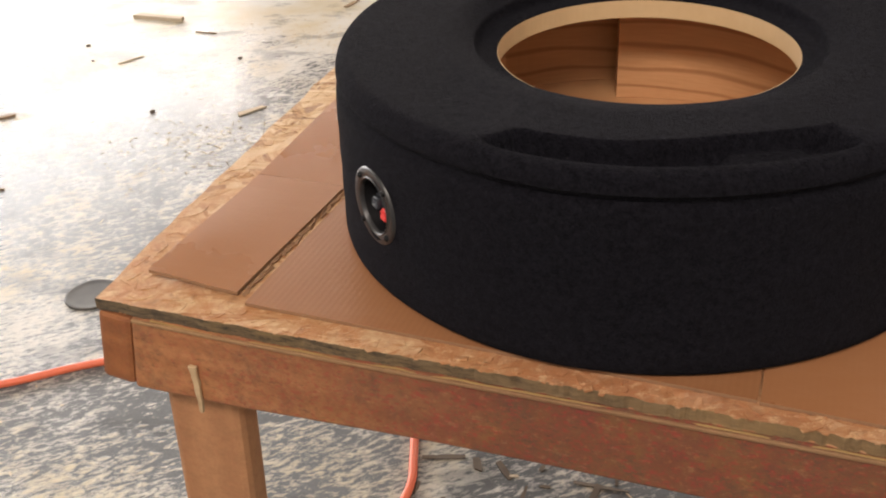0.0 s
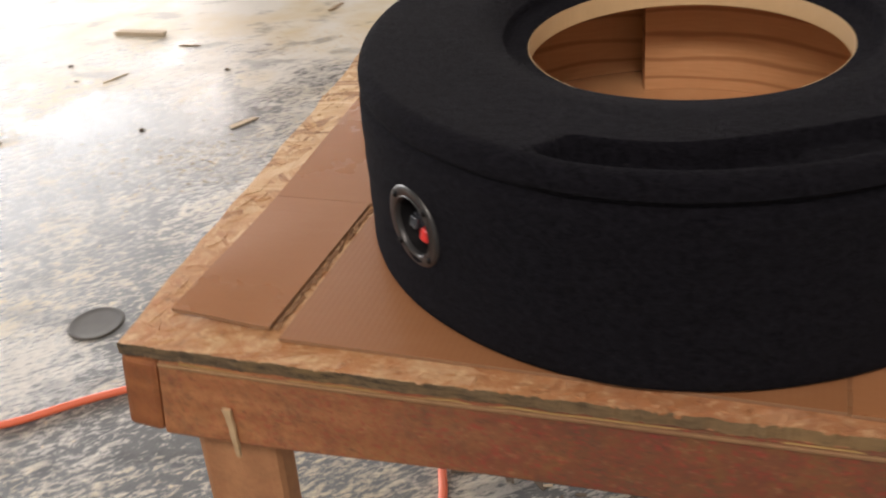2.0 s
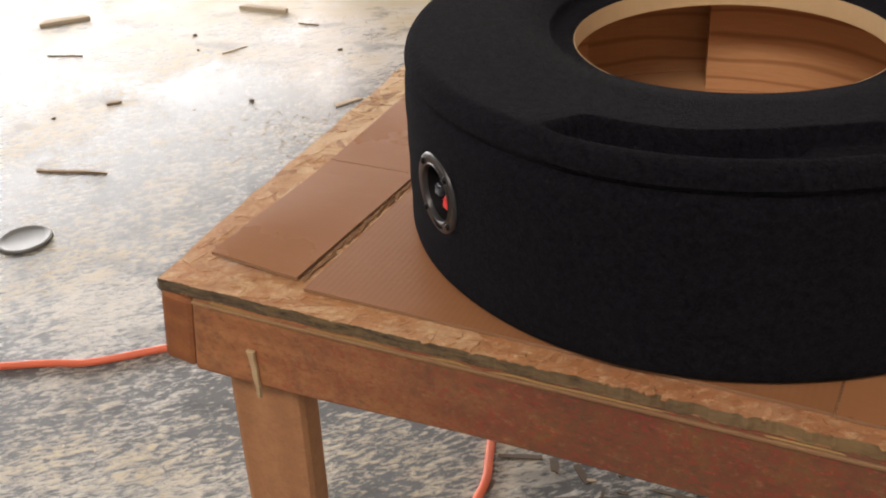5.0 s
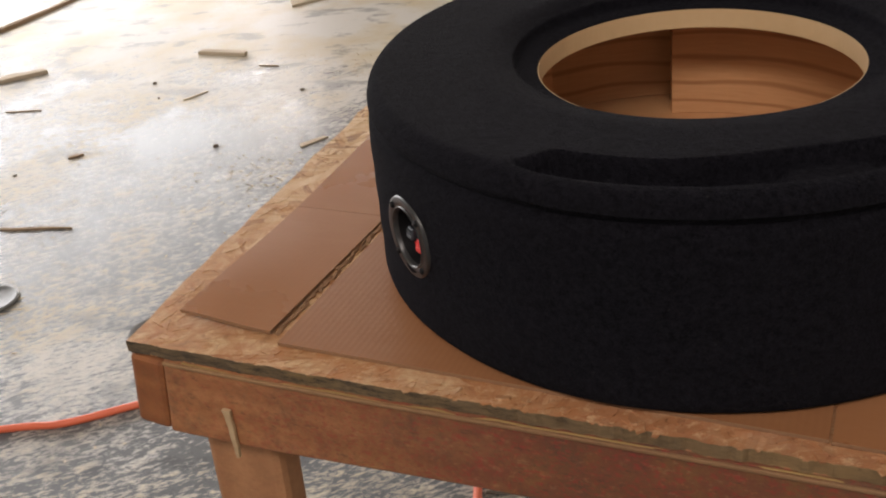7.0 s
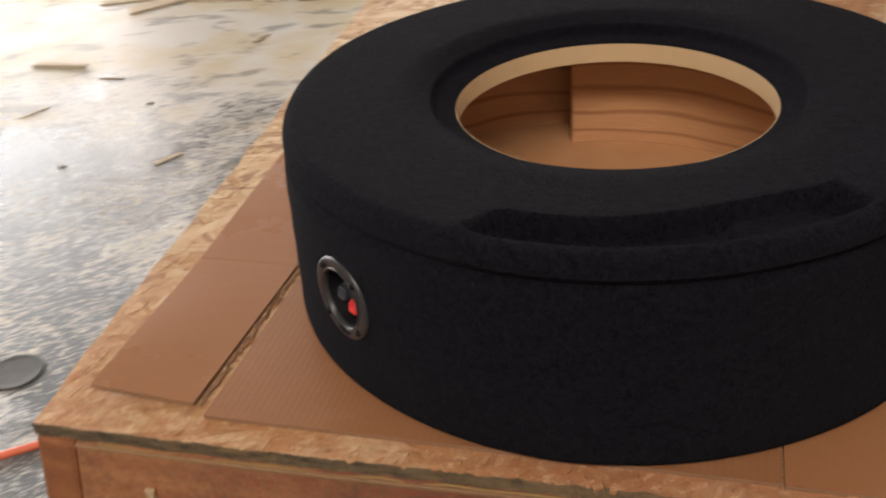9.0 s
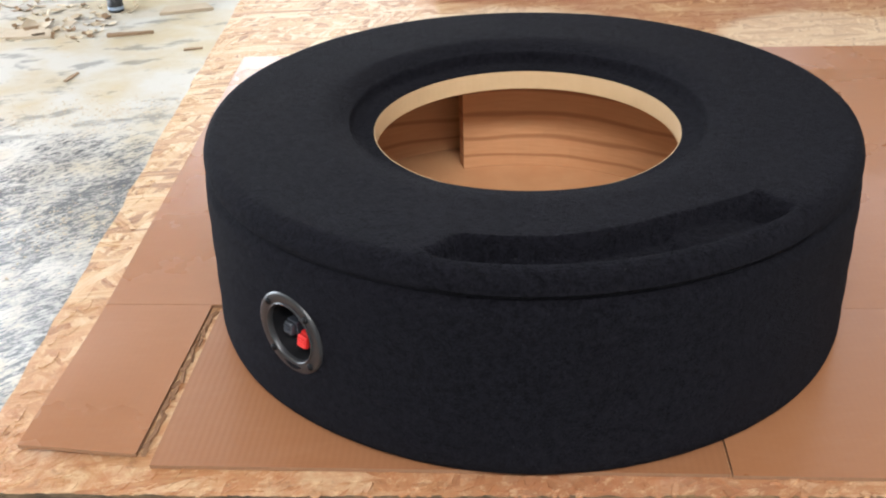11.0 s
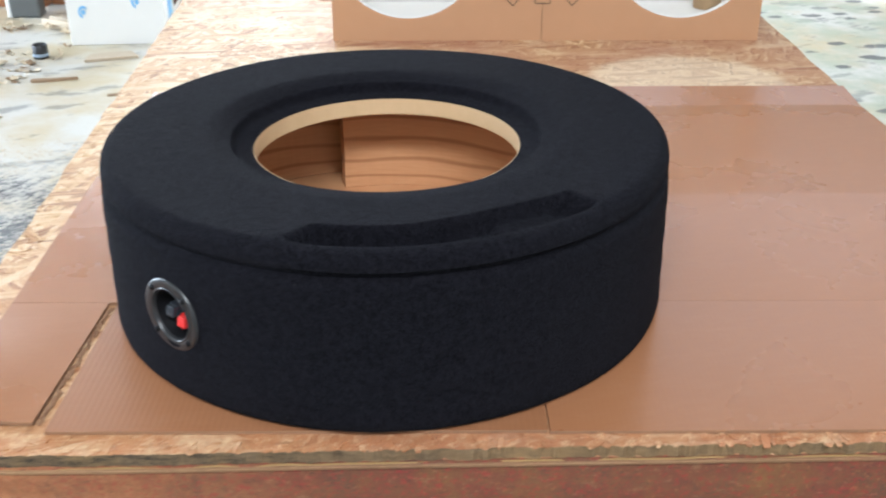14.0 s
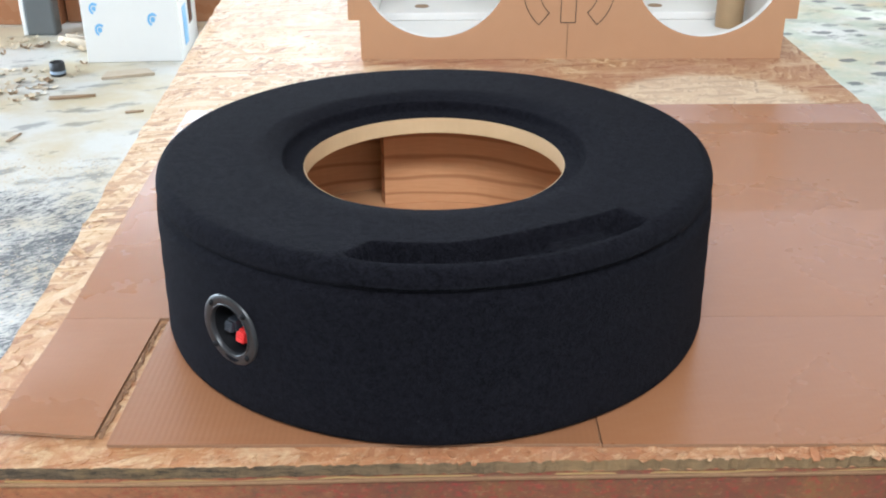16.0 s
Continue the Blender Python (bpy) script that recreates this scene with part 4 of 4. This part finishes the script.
def slab_offcut(a, b, wide, thick, taper, material, label):
    """A flat sawn offcut lying from a to b, one end cut on the slant."""
    ln = math.hypot(b[0] - a[0], b[1] - a[1])
    bm = prism([(0, 0), (ln, wide * taper), (ln - 0.3 * wide, wide), (0.25 * wide, wide * 0.95)], 0.0, thick, 0.0012)
    ob = link("board_offcut", bm, material)
    ob.location, ob.rotation_euler = (a[0], a[1], 0.0), (0, 0, math.atan2(b[1] - a[1], b[0] - a[0]))
    tagged(ob, label, "wood scrap", "board offcuts")


slab_offcut((-2.038, 2.700), (-1.811, 2.700), 0.036, 0.015, 0.1, DUSTY_WOOD, "short pale sawn wood block on the dusty floor")
slab_offcut((-2.181, 3.451), (-1.880, 3.545), 0.06, 0.010, 0.3, DUSTY_WOOD, "thin dusty plywood offcut on the floor")
slab_offcut((-1.960, 3.330), (-1.700, 3.640), 0.10, 0.012, 0.1, DUSTY_WOOD, "flat dusty plywood offcut on the floor")
slab_offcut((-1.757, 3.530), (-1.500, 3.520), 0.12, 0.012, 0.2, DUSTY_WOOD, "flat dusty plywood offcut on the floor")
slab_offcut((-2.728, 2.268), (-2.570, 2.390), 0.06, 0.016, 0.5, DUSTY_WOOD, "broken dusty wood offcut on the floor")
slab_offcut((-1.120, 3.850), (-0.890, 3.915), 0.10, 0.014, 0.1, DUSTY_WOOD, "pale dusty board offcut beside the white carton")
slab_offcut((-1.110, 1.950), (-1.050, 2.035), 0.03, 0.005, 0.4, DUSTY_WOOD, "small pale chip of wood on the floor")
for x, y, r in ((-1.412, 1.910, 0.010), (-2.018, 2.380, 0.009), (-1.373, 2.410, 0.009), (-1.971, 1.577, 0.007), (-1.90, 2.25, 0.006)):
    bm = bmesh.new()
    bmesh.ops.create_icosphere(bm, subdivisions=2, radius=r)
    for v in bm.verts:
        v.co = v.co * rnd.uniform(0.8, 1.15)
        v.co.z = max(0.0, v.co.z * 0.6 + 0.3 * r)
    ob = link("pebble", bm, CHIP, None, smooth=True)
    ob.location = (x, y, 0.0)
    tagged(ob, "small dark stone on the dusty concrete", "pebble", "loose pebbles")

bm = bmesh.new()
rnd = random.Random(31)
for i in range(420):
    x, y = rnd.uniform(-4.5, -0.1), rnd.uniform(0.2, 4.2)
    flake(bm, (x, y, 0.0006), rnd.uniform(0, 3.1), rnd.uniform(0.004, 0.014), rnd.uniform(0.002, 0.005), 0.0008, rnd.gauss(0, 0.03), rnd.gauss(0, 0.05))
for i in range(260):
    x, y = rnd.uniform(1.4, 4.5), rnd.uniform(1.0, 6.0)
    flake(bm, (x, y, 0.0006), rnd.uniform(0, 3.1), rnd.uniform(0.006, 0.02), rnd.uniform(0.003, 0.007), 0.0008, rnd.gauss(0, 0.03), rnd.gauss(0, 0.05))
for i in range(160):
    x, y = rnd.uniform(0.0, 1.3), rnd.uniform(0.25, 1.8)
    flake(bm, (x, y, 0.0006), rnd.uniform(0, 3.1), rnd.uniform(0.006, 0.022), rnd.uniform(0.003, 0.008), 0.001, rnd.gauss(0, 0.03), rnd.gauss(0, 0.05))
for i in range(900):
    # sawdust drifted along the bench side and across the back
    if i % 5 < 3:
        f = rnd.random()
        x, y = -1.25 + 0.95 * f + rnd.gauss(0, 0.10), 1.70 + 0.35 * f + rnd.gauss(0, 0.13)
    else:
        x, y = -1.0 + rnd.gauss(0, 0.22), 2.72 + rnd.gauss(0, 0.10)
    flake(bm, (x, y, 0.0006), rnd.uniform(0, 3.1), rnd.uniform(0.003, 0.009), rnd.uniform(0.002, 0.006), rnd.uniform(0.0006, 0.0016), rnd.gauss(0, 0.03), rnd.gauss(0, 0.05))
tagged(link("sawdust_flakes", bm, SHAVING), "scattered pale wood flakes on the concrete", "wood shavings", kind="stuff")

# litter of bark curls, torn paper and shavings by the cartons
bm = bmesh.new()


def curl(x, y, z, rad, wid, arc, tw, lean, tone, n=8):
    m = Matrix.Translation((x, y, z)) @ Matrix.Rotation(tw, 4, "Z") @ Matrix.Rotation(lean, 4, "X")
    prev = None
    for k in range(n + 1):
        a = arc * (k / n - 0.5)
        w = wid * rnd.uniform(0.7, 1.0)
        q = [bm.verts.new(m @ Vector((rad * math.sin(a), w * e + rnd.uniform(-0.1, 0.1) * wid, rad * (1 - math.cos(a)) * 0.8))) for e in (-1, 1)]
        if prev:
            bm.faces.new((prev[0], prev[1], q[1], q[0])).material_index = tone
        prev = q


for i in range(330):
    x = -2.9 + 1.65 * rnd.random()
    y = rnd.choice((3.66, 3.95, 4.45)) + rnd.gauss(0, 0.10)
    curl(x, y, 0.002 + rnd.uniform(0, 0.02) * (y > 4.2), rnd.uniform(0.008, 0.030), rnd.uniform(0.005, 0.018), rnd.uniform(1.0, 3.4), rnd.uniform(0, 6.28), rnd.uniform(-0.4, 0.4), rnd.choice((0, 0, 0, 1)))
for i in range(46):
    x = -2.6 + 1.3 * rnd.random()
    y = rnd.choice((3.70, 3.98, 4.42, 4.48)) + rnd.gauss(0, 0.06)
    curl(x, y, 0.003, rnd.uniform(0.04, 0.12), rnd.uniform(0.012, 0.04), rnd.uniform(0.5, 1.6), rnd.gauss(0.2, 0.7), rnd.uniform(-0.3, 0.3), rnd.choice((0, 2, 2, 1)))
heap = link("shavings_heap", bm, [SHAVING, BARK, DUSTY_WOOD])
tagged(heap, "litter of curled bark, torn paper and shavings on the floor", "wood shavings", kind="stuff")
for xa, ya, xb, yb, r in ((-1.50, 4.47, -1.32, 4.38, 0.032),):
    ln = math.hypot(xb - xa, yb - ya)
    bm = lathe([(r, 0.0), (r * 1.08, ln * 0.3), (r * 0.95, ln * 0.7), (r * 1.02, ln), (r * 0.86, ln), (r * 0.82, ln * 0.5), (r * 0.86, 0.0)], 24, -130, 130, closed_profile=True)
    bmesh.ops.transform(bm, matrix=Matrix.Rotation(math.atan2(yb - ya, xb - xa), 4, "Z") @ Matrix.Rotation(radians(90), 4, "Y"), verts=bm.verts[:])
    ob = link("paper_roll", bm, DUSTY_WOOD, None, smooth=True)
    ob.location = (xa, ya, r * 1.05)
    tagged(ob, "curled pale scrap of brown paper on the floor", "paper scrap")

bm = lathe([(0.0, 0.0), (0.034, 0.0), (0.036, 0.004), (0.034, 0.062), (0.030, 0.066), (0.027, 0.060), (0.026, 0.02), (0.0, 0.02)], 40)
cap = thing("bottle_cap", (-1.345, 3.93, 0), "black plastic cap with a pale blue band", "cap")
part("cap_body", bm, BLACK_PLASTIC, cap, smooth=True)
part("cap_band", lathe([(0.0358, 0.012), (0.0366, 0.016), (0.0360, 0.024), (0.0350, 0.026)], 40), BLUE_BAND, cap, "pale blue band", True)

# white carton with blue printing
wbox = thing("white_carton", (-1.041, 4.152, 0), "tall white carton with small blue printed marks", "carton")
wturn = Matrix.Rotation(radians(4), 4, "Z")


def turned(bm):
    bmesh.ops.transform(bm, matrix=wturn, verts=bm.verts[:])
    return bm


part("carton_body", turned(box((-0.228, 0.0, 0.0), (0.228, 0.50, 0.62), 0.004)), WHITE_BOARD, wbox)
for x, z, w in ((-0.165, 0.262, 0.040), (-0.150, 0.160, 0.042), (0.105, 0.205, 0.045), (-0.16, 0.40, 0.045), (0.11, 0.40, 0.045)):
    bm = lathe([(w * 0.42, 0.0), (w * 0.42, 0.0012), (w * 0.72, 0.0012), (w * 0.72, 0.0)], 20, 40, 250, closed_profile=True)
    lathe([(0.0, 0.0), (0.0, 0.0012), (w * 0.30, 0.0012), (w * 0.30, 0.0)], 14, 0, 360, bm)
    bmesh.ops.transform(bm, matrix=Matrix.Translation((x, -0.0002, z)) @ Matrix.Rotation(radians(90), 4, "X") @ Matrix.Diagonal((0.8, 1, 1, 1)), verts=bm.verts[:])
    part("printed_mark", turned(bm), BLUE, wbox, "small blue printed mark")
for y0, y1, z0, z1, mt in ((0.10, 0.20, 0.05, 0.24, BLUE), (0.26, 0.36, 0.12, 0.36, GREY_PLASTIC)):
    part("side_print", turned(box((0.2282, y0, z0), (0.2304, y1, z1))), mt, wbox, "printed panel on the side")

# brown cartons and a grey post at the back
big = thing("brown_carton", (-2.25, 4.90, 0), "large brown cardboard carton standing on the floor", "carton", "cartons by the post")
part("carton_body", box((-0.75, 0.0, 0.0), (0.60, 0.5, 1.30), 0.006), CARD, big)
for x, z in ((-0.33, 0.20), (0.22, 0.30), (-0.05, 0.42)):
    bm = lathe([(0.0, 0.0008), (0.034, 0.0008), (0.036, 0.0)], 24)
    bmesh.ops.transform(bm, matrix=Matrix.Translation((x, -0.0002, z)) @ Matrix.Rotation(radians(90), 4, "X"), verts=bm.verts[:])
    part("dark_mark", bm, DARK_HOLE, big, "dark round mark on the carton")
big2 = thing("brown_carton", (-1.20, 4.96, 0), "brown cardboard carton beside the grey post", "carton", "cartons by the post")
part("carton_body", box((-0.44, 0.0, 0.0), (0.55, 0.4, 1.10), 0.006), CARD, big2)
post = thing("steel_post", (-1.70, 4.70, 0), "dark grey painted square steel post", "post")
part("shaft", box((-0.055, -0.04, 0.0), (0.10, 0.06, ROOF), 0.012), GREY_METAL, post)
part("edge_strip", box((-0.078, -0.03, 0.0), (-0.0555, 0.03, 2.2), 0.004), WHITE_BOARD, post, "pale strip along one edge")
